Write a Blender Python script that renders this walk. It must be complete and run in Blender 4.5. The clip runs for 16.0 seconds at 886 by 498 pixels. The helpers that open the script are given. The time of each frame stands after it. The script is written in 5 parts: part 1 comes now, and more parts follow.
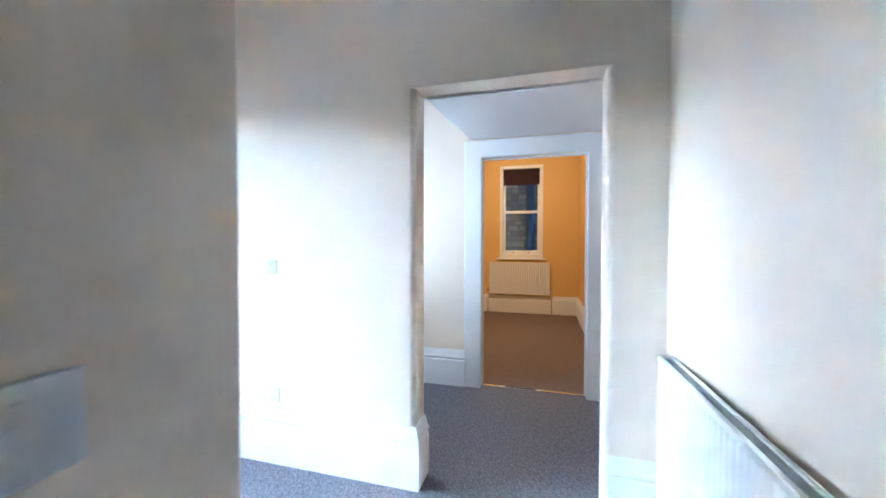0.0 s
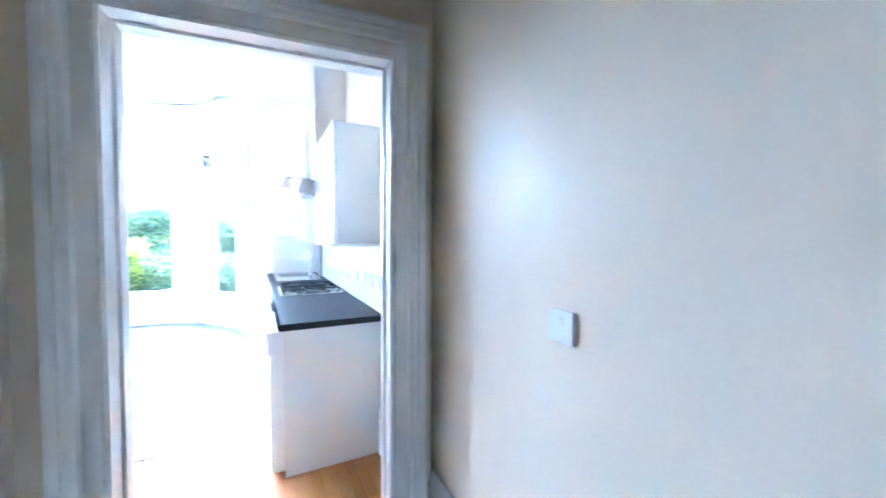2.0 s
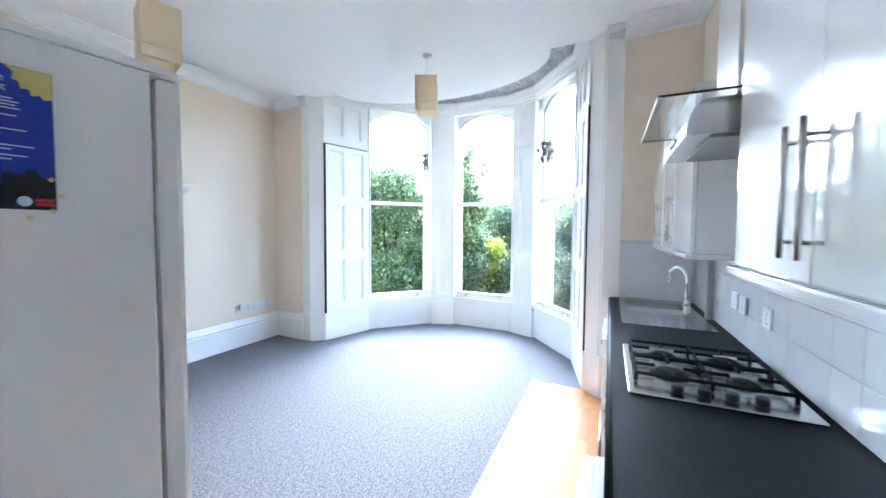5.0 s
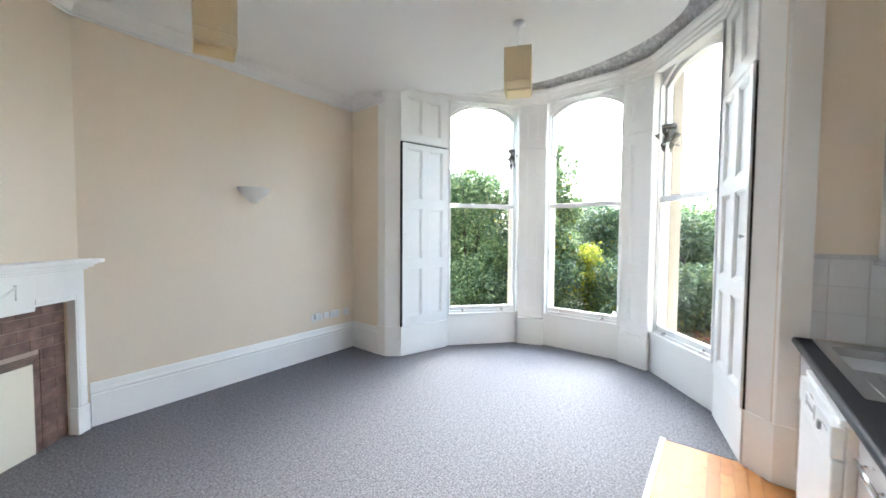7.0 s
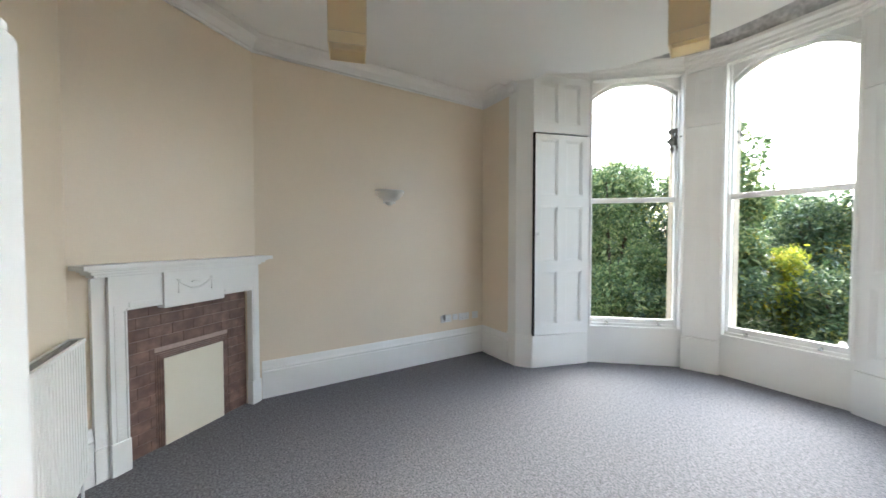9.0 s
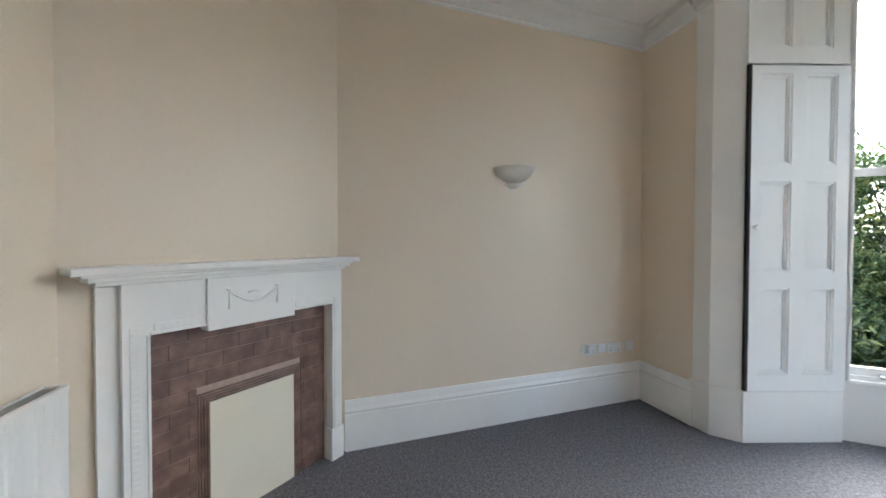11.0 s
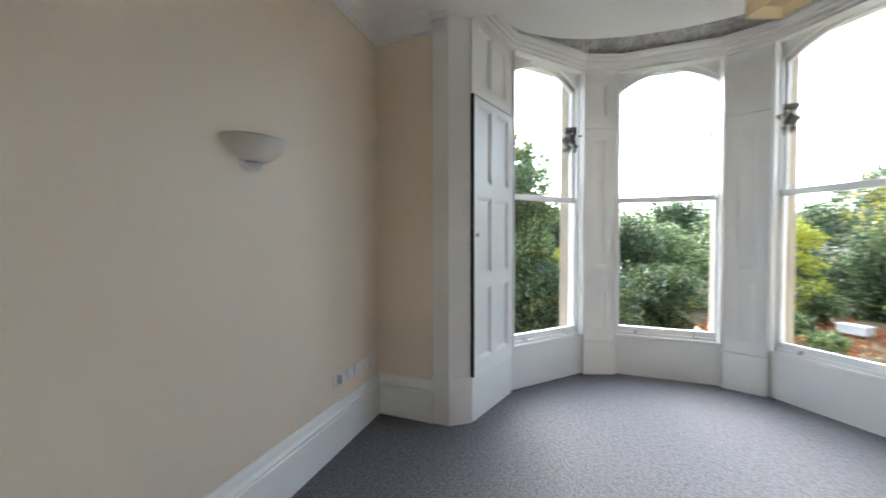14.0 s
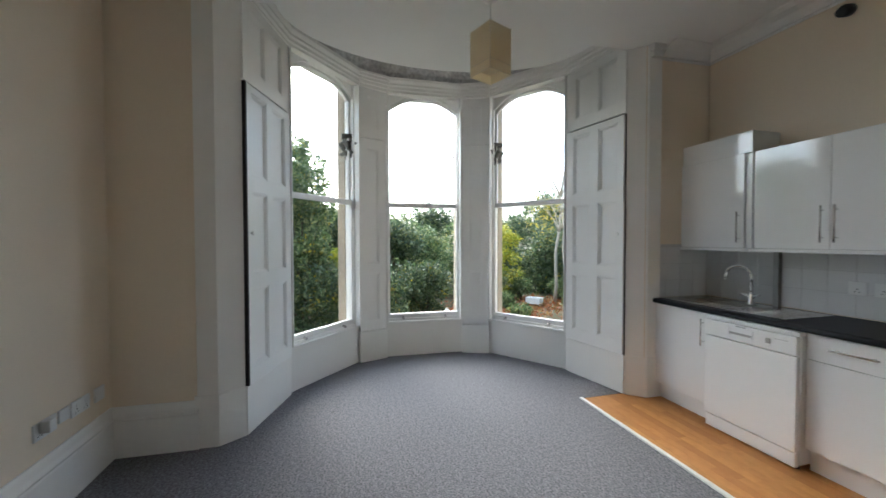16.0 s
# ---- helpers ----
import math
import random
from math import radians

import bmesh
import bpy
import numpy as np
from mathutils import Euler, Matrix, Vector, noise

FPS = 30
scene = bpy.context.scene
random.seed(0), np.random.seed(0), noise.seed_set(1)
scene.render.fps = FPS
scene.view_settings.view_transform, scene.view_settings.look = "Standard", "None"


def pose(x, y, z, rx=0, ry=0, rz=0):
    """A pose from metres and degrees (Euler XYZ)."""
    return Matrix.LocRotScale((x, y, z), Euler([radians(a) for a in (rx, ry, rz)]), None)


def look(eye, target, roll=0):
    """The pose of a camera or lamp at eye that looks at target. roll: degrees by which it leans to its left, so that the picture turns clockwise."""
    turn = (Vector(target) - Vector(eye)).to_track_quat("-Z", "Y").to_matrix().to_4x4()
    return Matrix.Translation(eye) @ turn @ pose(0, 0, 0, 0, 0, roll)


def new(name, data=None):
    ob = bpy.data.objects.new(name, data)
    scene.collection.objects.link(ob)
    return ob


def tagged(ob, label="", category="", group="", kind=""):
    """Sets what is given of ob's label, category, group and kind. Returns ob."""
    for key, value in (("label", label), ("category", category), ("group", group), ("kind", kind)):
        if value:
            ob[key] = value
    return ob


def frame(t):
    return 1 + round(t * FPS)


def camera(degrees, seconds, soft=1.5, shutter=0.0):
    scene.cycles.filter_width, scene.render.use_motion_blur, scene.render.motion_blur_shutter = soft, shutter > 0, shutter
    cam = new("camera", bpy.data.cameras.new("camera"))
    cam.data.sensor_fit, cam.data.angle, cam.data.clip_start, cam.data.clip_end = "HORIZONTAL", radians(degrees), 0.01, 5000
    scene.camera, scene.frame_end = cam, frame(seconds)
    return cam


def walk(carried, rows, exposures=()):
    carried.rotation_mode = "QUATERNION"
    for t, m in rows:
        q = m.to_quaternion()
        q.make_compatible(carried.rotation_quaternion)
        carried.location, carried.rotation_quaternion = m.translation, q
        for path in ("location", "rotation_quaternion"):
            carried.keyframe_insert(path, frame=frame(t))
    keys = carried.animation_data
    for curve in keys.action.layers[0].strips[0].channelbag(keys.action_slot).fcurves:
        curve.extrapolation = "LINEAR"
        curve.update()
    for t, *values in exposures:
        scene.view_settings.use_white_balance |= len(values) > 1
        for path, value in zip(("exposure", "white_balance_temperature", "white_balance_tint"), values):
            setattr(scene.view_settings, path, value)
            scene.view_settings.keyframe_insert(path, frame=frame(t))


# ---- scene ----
cam = camera(101.5, 16.0, soft=1.5, shutter=0.4)
PATH = [
    (0, (6.289, 2.971, 1.325), (5.755, 4.898, 1.287), 0.1),
    (0.5, (6.183, 3.365, 1.33), (5.509, 5.249, 1.299), 0.0),
    (1, (6.02, 3.696, 1.354), (4.985, 5.407, 1.315), -0.0),
    (1.5, (5.756, 3.911, 1.375), (4.303, 5.285, 1.337), 0.4),
    (2, (5.405, 4.082, 1.41), (3.625, 4.991, 1.334), 0.3),
    (2.5, (5.047, 4.171, 1.411), (3.089, 4.57, 1.34), 0.7),
    (3, (4.669, 4.211, 1.425), (2.671, 4.216, 1.338), 0.2),
    (3.5, (4.354, 4.231, 1.422), (2.377, 3.944, 1.34), 0.5),
    (4, (4.039, 4.242, 1.435), (2.118, 3.694, 1.347), 0.4),
    (4.2, (3.922, 4.237, 1.435), (2.025, 3.613, 1.338), 0.4),
    (6.3, (3.201, 3.945, 1.482), (1.519, 2.868, 1.405), 0.5),
    (6.5, (3.146, 3.903, 1.479), (1.491, 2.783, 1.396), 0.5),
    (7, (3.062, 3.82, 1.479), (1.473, 2.608, 1.398), 0.4),
    (7.5, (3.007, 3.785, 1.485), (1.518, 2.452, 1.407), 0.4),
    (8, (2.965, 3.773, 1.477), (1.61, 2.304, 1.402), 0.3),
    (8.5, (2.933, 3.749, 1.459), (1.727, 2.156, 1.392), 0.2),
    (9, (2.846, 3.635, 1.433), (1.793, 1.936, 1.373), 0.0),
    (9.5, (2.734, 3.443, 1.421), (1.832, 1.659, 1.361), 0.2),
    (10, (2.64, 3.185, 1.379), (1.937, 1.313, 1.338), 0.1),
    (10.2, (2.619, 3.06, 1.37), (2.01, 1.155, 1.335), 0.1),
    (12.5, (2.712, 1.697, 1.404), (2.0, -0.172, 1.365), 0.2),
    (13, (2.676, 1.609, 1.422), (1.403, 0.067, 1.377), 0.0),
    (13.5, (2.627, 1.56, 1.423), (0.968, 0.445, 1.383), -0.2),
    (14, (2.67, 1.524, 1.442), (0.786, 0.858, 1.393), -0.1),
    (14.5, (2.714, 1.498, 1.456), (0.731, 1.239, 1.4), -0.1),
    (15, (2.759, 1.467, 1.425), (0.761, 1.541, 1.382), 0.1),
    (15.5, (2.801, 1.477, 1.42), (0.827, 1.795, 1.375), 0.1),
    (16, (2.834, 1.505, 1.42), (0.901, 2.019, 1.375), -0.1),
]
EXPOSURES = [(0.0, 7.1, 4150, 4), (1.0, 6.85, 4150, 3), (2.0, 6.25, 4100, 4), (2.5, 6.15, 4100, 4), (3.0, 5.65, 4200, 5), (3.5, 5.05, 4350, 5), (4.2, 4.7, 4520, 4), (6.3, 4.0, 5200, 4), (7.0, 3.88, 5500, 4), (8.0, 3.7, 5700, 4), (9.0, 3.42, 5750, 3), (10.0, 3.25, 5800, 3), (12.5, 3.4, 5400, 8), (13.5, 3.25, 5600, 6), (14.0, 3.05, 5650, 5), (15.0, 2.8, 5700, 4), (16.0, 2.45, 5700, 3)]
walk(cam, [(t, look(eye, target, roll)) for t, eye, target, roll in PATH], EXPOSURES)
LOBBY_WATTS, BED_WATTS = 0.09, 0.5

# ---------------------------------------------------------------- light
world = bpy.data.worlds.new("world")
scene.world = world
world.use_nodes = True
wn = world.node_tree
sky = wn.nodes.new("ShaderNodeTexSky")
sky.sky_type, sky.sun_disc = "NISHITA", False
sky.sun_elevation, sky.sun_rotation = radians(38), radians(257)
sky.air_density, sky.dust_density = 1.0, 4.0
soft_sky = wn.nodes.new("ShaderNodeHueSaturation")
soft_sky.inputs["Saturation"].default_value = 0.6
wn.links.new(sky.outputs[0], soft_sky.inputs["Color"])
wn.links.new(soft_sky.outputs[0], wn.nodes["Background"].inputs[0])
wn.nodes["Background"].inputs[1].default_value = 0.15
sun = new("sun", bpy.data.lights.new("sun", "SUN"))
sun.data.energy, sun.data.angle, sun.data.color = 0.6, radians(60), (1.0, 0.95, 0.88)
sun.matrix_world = look((-7, 1.2, 10.5), (0, 3.2, 1.1))


# added lamp, out of view, to brighten the lobby; no window known there
lobby = new("lobby_fill_light", bpy.data.lights.new("lobby_fill_light", "AREA"))
lobby.data.shape, lobby.data.size, lobby.data.size_y = "RECTANGLE", 0.7, 1.2
lobby.data.energy, lobby.data.color = LOBBY_WATTS, (1.0, 0.95, 0.92)
lobby.matrix_world = look((4.72, 5.6, 1.6), (6.5, 5.6, 1.5))
bulb = new("bedroom_bulb_light", bpy.data.lights.new("bedroom_bulb_light", "POINT"))
bulb.data.energy, bulb.data.color, bulb.data.shadow_soft_size = BED_WATTS, (1.0, 0.62, 0.28), 0.06
bulb.location = (5.7, 7.9, 2.7)


# ---------------------------------------------------------------- materials
def mat(name, color, rough=0.5, metal=0.0, grain=0.0, grain_scale=60, wear=0.0, wear_scale=2.0, bump=0.0, bump_scale=None, dark=None, island=0.0, random=0.0, coat=0.0, spec=0.5):
    m = bpy.data.materials.new(name)
    m.use_nodes = True
    nt = m.node_tree
    b = nt.nodes["Principled BSDF"]
    b.inputs["Roughness"].default_value, b.inputs["Metallic"].default_value = rough, metal
    b.inputs["Coat Weight"].default_value, b.inputs["Coat Roughness"].default_value = coat, 0.03
    b.inputs["Specular IOR Level"].default_value = spec
    tc = nt.nodes.new("ShaderNodeTexCoord")
    dark = dark or tuple(c * 0.6 for c in color)
    base = nt.nodes.new("ShaderNodeRGB")
    base.outputs[0].default_value = (*color, 1)
    out = base.outputs[0]

    def noise_tex(scale, detail):
        n = nt.nodes.new("ShaderNodeTexNoise")
        n.inputs["Scale"].default_value, n.inputs["Detail"].default_value = scale, detail
        nt.links.new(tc.outputs["Object"], n.inputs["Vector"])
        return n.outputs["Fac"]

    def darken(socket, low, high, amount):
        nonlocal out
        r = nt.nodes.new("ShaderNodeMapRange")
        for i, v in zip((1, 2, 3, 4), (low, high, 0.0, amount)):
            r.inputs[i].default_value = v
        nt.links.new(socket, r.inputs[0])
        mx = nt.nodes.new("ShaderNodeMix")
        mx.data_type = "RGBA"
        nt.links.new(r.outputs[0], mx.inputs[0])
        nt.links.new(out, mx.inputs[6])
        mx.inputs[7].default_value = (*dark, 1)
        out = mx.outputs[2]

    if grain:
        darken(noise_tex(grain_scale, 4), 0.35, 0.65, grain)
    if wear:
        darken(noise_tex(wear_scale, 6), 0.45, 0.75, wear)
    if island:
        darken(nt.nodes.new("ShaderNodeNewGeometry").outputs["Random Per Island"], 0, 1, island)
    if random:
        darken(nt.nodes.new("ShaderNodeObjectInfo").outputs["Random"], 0, 1, random)
    nt.links.new(out, b.inputs["Base Color"])
    if bump:
        bn = nt.nodes.new("ShaderNodeBump")
        bn.inputs["Strength"].default_value, bn.inputs["Distance"].default_value = bump, 0.004
        nt.links.new(noise_tex(bump_scale or grain_scale, 5), bn.inputs["Height"])
        nt.links.new(bn.outputs[0], b.inputs["Normal"])
    return m


cream = mat("cream_wall_paint", (0.81, 0.703, 0.56), 0.43, grain=0.05, grain_scale=90, wear=0.08, wear_scale=1.3, bump=0.12, bump_scale=150)
ochre = mat("ochre_wall_paint", (0.72, 0.47, 0.10), 0.6, grain=0.05, grain_scale=90, wear=0.08, wear_scale=1.3, bump=0.12, bump_scale=150)
ceiling_paint = mat("ceiling_paint", (0.80, 0.79, 0.77), 0.85, wear=0.06, wear_scale=1.5, bump=0.15, bump_scale=120)
gloss_white = mat("white_gloss_paint", (0.87, 0.86, 0.835), 0.30, wear=0.08, wear_scale=3, bump=0.05, bump_scale=25, dark=(0.62, 0.58, 0.50))
dado_white = mat("white_eggshell_paint", (0.86, 0.845, 0.81), 0.5, wear=0.10, wear_scale=2.5, bump=0.06, bump_scale=30, dark=(0.66, 0.62, 0.54))
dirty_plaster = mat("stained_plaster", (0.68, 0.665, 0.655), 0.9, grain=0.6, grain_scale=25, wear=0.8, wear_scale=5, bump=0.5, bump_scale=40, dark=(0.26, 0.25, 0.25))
carpet_mat = mat("grey_carpet", (0.255, 0.247, 0.262), 1.0, grain=0.88, grain_scale=84, wear=0.45, wear_scale=30, bump=0.6, bump_scale=130, dark=(0.065, 0.063, 0.068))
bedroom_carpet = mat("brown_carpet", (0.24, 0.185, 0.15), 1.0, grain=0.7, grain_scale=120, wear=0.4, wear_scale=20, bump=0.45, bump_scale=170, dark=(0.10, 0.075, 0.06))
laminate_mat = mat("beech_laminate", (0.60, 0.29, 0.095), 0.5, spec=0.25, grain=0.35, grain_scale=14, random=0.7, bump=0.03, dark=(0.36, 0.145, 0.04))
metal_strip = mat("pale_edge_strip", (0.75, 0.75, 0.74), 0.4, wear=0.2, wear_scale=20)
worktop_mat = mat("black_worktop_laminate", (0.009, 0.010, 0.013), 0.5, spec=0.14, grain=0.2, grain_scale=160, dark=(0.05, 0.05, 0.055), bump=0.05, bump_scale=300)
cab_white = mat("white_gloss_cabinet", (0.88, 0.885, 0.88), 0.10, wear=0.04, wear_scale=2, coat=1.0)
appliance_white = mat("white_enamel", (0.87, 0.88, 0.88), 0.28, wear=0.05, wear_scale=4)
dark_plastic = mat("black_plastic", (0.02, 0.02, 0.02), 0.4, grain=0.2)
steel = mat("brushed_steel", (0.62, 0.61, 0.60), 0.25, 1.0, grain=0.2, grain_scale=120)
chrome = mat("chrome", (0.8, 0.8, 0.8), 0.07, 1.0)
cast_iron = mat("cast_iron", (0.012, 0.012, 0.013), 0.75, spec=0.2, grain=0.2, bump=0.3, bump_scale=200)
tile_white = mat("white_glazed_tile", (0.72, 0.72, 0.72), 0.15, random=0.12, wear=0.05, bump=0.03, bump_scale=8, dark=(0.55, 0.55, 0.56))
grout = mat("grout", (0.62, 0.61, 0.60), 0.9, grain=0.3, grain_scale=80)
brown_tile = mat("brown_mottled_tile", (0.30, 0.185, 0.145), 0.34, grain=0.75, grain_scale=13, wear=0.5, wear_scale=30, random=0.45, bump=0.2, bump_scale=30, dark=(0.115, 0.068, 0.054))
brown_grout = mat("brown_grout", (0.52, 0.40, 0.33), 0.9, grain=0.4)
board_cream = mat("cream_board", (0.78, 0.72, 0.58), 0.6, wear=0.08, wear_scale=4)
plaster_white = mat("unglazed_plaster", (0.74, 0.71, 0.66), 0.7, grain=0.08, grain_scale=60)
plastic_white = mat("white_plastic", (0.78, 0.78, 0.77), 0.35)
radiator_white = mat("radiator_enamel", (0.78, 0.77, 0.74), 0.35, wear=0.05, wear_scale=5)
grille_grey = mat("grille_grey", (0.36, 0.36, 0.35), 0.5)
blind_dark = mat("plum_blind_cloth", (0.035, 0.015, 0.02), 0.9, grain=0.2, grain_scale=200)
blue_print = mat("blue_printed_card", (0.012, 0.035, 0.36), 0.4, wear=0.1, wear_scale=10)
yellow_print = mat("pale_yellow_print", (0.72, 0.66, 0.25), 0.4, wear=0.1)
white_print = mat("white_print", (0.6, 0.66, 0.85), 0.5)
navy_print = mat("dark_print", (0.01, 0.012, 0.02), 0.4)
green_patch = mat("green_patch", (0.02, 0.35, 0.14), 0.4, wear=0.1)
red_print = mat("red_print", (0.5, 0.03, 0.06), 0.4)
stone_mat = mat("bath_stone", (0.41, 0.355, 0.275), 0.85, grain=0.3, grain_scale=25, wear=0.35, wear_scale=3, bump=0.5, bump_scale=60)
weathered = mat("weathered_stone", (0.16, 0.15, 0.13), 0.9, grain=0.6, grain_scale=20, bump=0.8, bump_scale=40)
brick_dark = mat("dark_rubble_stone", (0.24, 0.215, 0.205), 0.9, grain=0.4, grain_scale=18, random=0.6, bump=0.8, bump_scale=30, dark=(0.045, 0.043, 0.05))
mortar = mat("mortar", (0.09, 0.085, 0.085), 0.95, grain=0.4)
bark = mat("pale_bark", (0.46, 0.41, 0.34), 0.9, grain=0.5, grain_scale=12, bump=0.6, bump_scale=30)
twig = mat("dark_bark", (0.07, 0.05, 0.035), 0.9, grain=0.5, bump=0.5)
soil = mat("garden_ground", (0.045, 0.06, 0.02), 0.95, grain=0.6, grain_scale=9, wear=0.7, wear_scale=0.8, bump=1.0, bump_scale=14, dark=(0.10, 0.05, 0.025))
pipe_blue = mat("blue_painted_pipe", (0.02, 0.04, 0.09), 0.45, wear=0.3)
# near-black that stands in for the shade inside narrow gaps
gap_shade = mat("dark_gap_shade", (0.022, 0.016, 0.012), 0.8, grain=0.3)
rail_wood = mat("terracotta_ledge", (0.36, 0.15, 0.07), 0.8, grain=0.4)


def leaf_mat(name, a, b, c):
    m = bpy.data.materials.new(name)
    m.use_nodes = True
    nt = m.node_tree
    p = nt.nodes["Principled BSDF"]
    geo, ramp = nt.nodes.new("ShaderNodeNewGeometry"), nt.nodes.new("ShaderNodeValToRGB")
    ramp.color_ramp.elements[0].color, ramp.color_ramp.elements[1].color = (*a, 1), (*c, 1)
    ramp.color_ramp.elements.new(0.7).color = (*b, 1)
    nt.links.new(geo.outputs["Random Per Island"], ramp.inputs[0])
    nt.links.new(ramp.outputs[0], p.inputs["Base Color"])
    p.inputs["Roughness"].default_value = 0.42
    tr, mx = nt.nodes.new("ShaderNodeBsdfTranslucent"), nt.nodes.new("ShaderNodeMixShader")
    nt.links.new(ramp.outputs[0], tr.inputs[0])
    mx.inputs[0].default_value = 0.3
    nt.links.new(p.outputs[0], mx.inputs[1])
    nt.links.new(tr.outputs[0], mx.inputs[2])
    nt.links.new(mx.outputs[0], nt.nodes["Material Output"].inputs[0])
    return m


leaf_green = leaf_mat("laurel_leaf", (0.038, 0.072, 0.022), (0.15, 0.215, 0.07), (0.38, 0.40, 0.17))
leaf_dark = leaf_mat("dark_leaf", (0.020, 0.043, 0.018), (0.078, 0.122, 0.045), (0.23, 0.25, 0.095))
leaf_yellow = leaf_mat("autumn_leaf", (0.13, 0.15, 0.018), (0.48, 0.38, 0.025), (0.70, 0.54, 0.05))
leaf_lime = leaf_mat("golden_leaf", (0.15, 0.22, 0.02), (0.45, 0.46, 0.035), (0.70, 0.58, 0.06))
leaf_red = leaf_mat("fallen_leaf", (0.20, 0.06, 0.02), (0.36, 0.12, 0.04), (0.30, 0.22, 0.06))

paper = bpy.data.materials.new("paper_shade")
paper.use_nodes = True
pn = paper.node_tree
pp = pn.nodes["Principled BSDF"]
pp.inputs["Base Color"].default_value, pp.inputs["Roughness"].default_value = (0.90, 0.82, 0.64, 1), 0.8
ptr, pmx = pn.nodes.new("ShaderNodeBsdfTranslucent"), pn.nodes.new("ShaderNodeMixShader")
ptr.inputs[0].default_value, pmx.inputs[0].default_value = (0.92, 0.82, 0.62, 1), 0.5
pn.links.new(pp.outputs[0], pmx.inputs[1])
pn.links.new(ptr.outputs[0], pmx.inputs[2])
pn.links.new(pmx.outputs[0], pn.nodes["Material Output"].inputs[0])

glass = bpy.data.materials.new("window_glass")
glass.use_nodes = True
gn = glass.node_tree
gt, gg, gf, gp, gm = (gn.nodes.new("ShaderNode" + k) for k in ("BsdfTransparent", "BsdfGlossy", "LayerWeight", "Math", "MixShader"))
gp.operation, gp.inputs[1].default_value = "POWER", 4.0
gt.inputs[0].default_value, gg.inputs["Roughness"].default_value = (0.99, 0.995, 0.99, 1), 0.0
gn.links.new(gf.outputs["Facing"], gp.inputs[0])
gn.links.new(gp.outputs[0], gm.inputs[0])
gn.links.new(gt.outputs[0], gm.inputs[1])
gn.links.new(gg.outputs[0], gm.inputs[2])
gn.links.new(gm.outputs[0], gn.nodes["Material Output"].inputs[0])


# ---------------------------------------------------------------- builders
def box(bm, x0, x1, y0, y1, z0, z1, bevel=0.0, m=None):
    r = bmesh.ops.create_cube(bm, size=1.0)
    t = Matrix.LocRotScale(((x0 + x1) / 2, (y0 + y1) / 2, (z0 + z1) / 2), None, (abs(x1 - x0), abs(y1 - y0), abs(z1 - z0)))
    bmesh.ops.transform(bm, matrix=(m @ t) if m else t, verts=r["verts"])
    if bevel:
        edges = {e for v in r["verts"] for e in v.link_edges}
        bmesh.ops.bevel(bm, geom=list(edges), offset=bevel, segments=2, affect="EDGES", profile=0.6)
    return bm


def tube(bm, pts, radius, sides=10):
    """A round bar along points, with ends closed."""
    pts = [Vector(p) for p in pts]
    rings = []
    for i, p in enumerate(pts):
        d = (pts[min(i + 1, len(pts) - 1)] - pts[max(i - 1, 0)]).normalized()
        side = d.cross(Vector((0.31, 0.17, 0.94))).normalized()
        up = side.cross(d)
        r = radius[i] if isinstance(radius, (list, tuple)) else radius
        rings.append([bm.verts.new(p + r * (math.cos(a) * side + math.sin(a) * up)) for a in (2 * math.pi * k / sides for k in range(sides))])
    for a, b in zip(rings, rings[1:]):
        for k in range(sides):
            bm.faces.new((a[k], a[(k + 1) % sides], b[(k + 1) % sides], b[k])).smooth = True
    bm.faces.new(rings[0][::-1])
    bm.faces.new(rings[-1])
    return bm


def lathe(bm, profile, centre=(0, 0), sides=24, turn=2 * math.pi):
    """A turned shape round the vertical axis from (radius, z) pairs."""
    full = turn > 6.28
    n = sides if full else sides + 1
    rings = [[bm.verts.new((centre[0] + r * math.cos(turn * k / sides), centre[1] + r * math.sin(turn * k / sides), z)) for k in range(n)] for r, z in profile]
    for a, b in zip(rings, rings[1:]):
        for k in range(sides):
            j = (k + 1) % n
            bm.faces.new((a[k], a[j], b[j], b[k])).smooth = True
    return bm


def sweep(bm, path, profile, inside=1.0):
    """A moulding: the profile (offset to the left of the path, height) along a plan line, with mitred corners."""
    P = [Vector(p) for p in path]
    rows = []
    for i, p in enumerate(P):
        d0 = (P[i] - P[i - 1]).normalized() if i else (P[1] - P[0]).normalized()
        d1 = (P[i + 1] - P[i]).normalized() if i + 1 < len(P) else d0
        n0, n1 = Vector((-d0.y, d0.x)), Vector((-d1.y, d1.x))
        n = (n0 + n1).normalized()
        n = n / max(0.35, n.dot(n0)) * inside
        rows.append([bm.verts.new((p.x + n.x * o, p.y + n.y * o, z)) for o, z in profile])
    for a, b in zip(rows, rows[1:]):
        for k in range(len(profile) - 1):
            bm.faces.new((a[k], b[k], b[k + 1], a[k + 1]))
    for r in (rows[0], rows[-1]):
        bm.faces.new(r)
    return bm


def prism(bm, outline, z0, z1):
    """A solid from a plan outline."""
    low = [bm.verts.new((x, y, z0)) for x, y in outline]
    high = [bm.verts.new((x, y, z1)) for x, y in outline]
    bm.faces.new(low[::-1])
    bm.faces.new(high)
    for i in range(len(low)):
        j = (i + 1) % len(low)
        bm.faces.new((low[i], low[j], high[j], high[i]))
    return bm


def mesh_of(name, bm, material):
    bmesh.ops.recalc_face_normals(bm, faces=bm.faces)
    me = bpy.data.meshes.new(name)
    bm.to_mesh(me)
    bm.free()
    me.materials.append(material)
    return me


def part(name, bm, material, parent, label=""):
    ob = new(name, mesh_of(name, bm, material))
    ob.parent = parent
    if label:
        tagged(ob, label)
    return ob


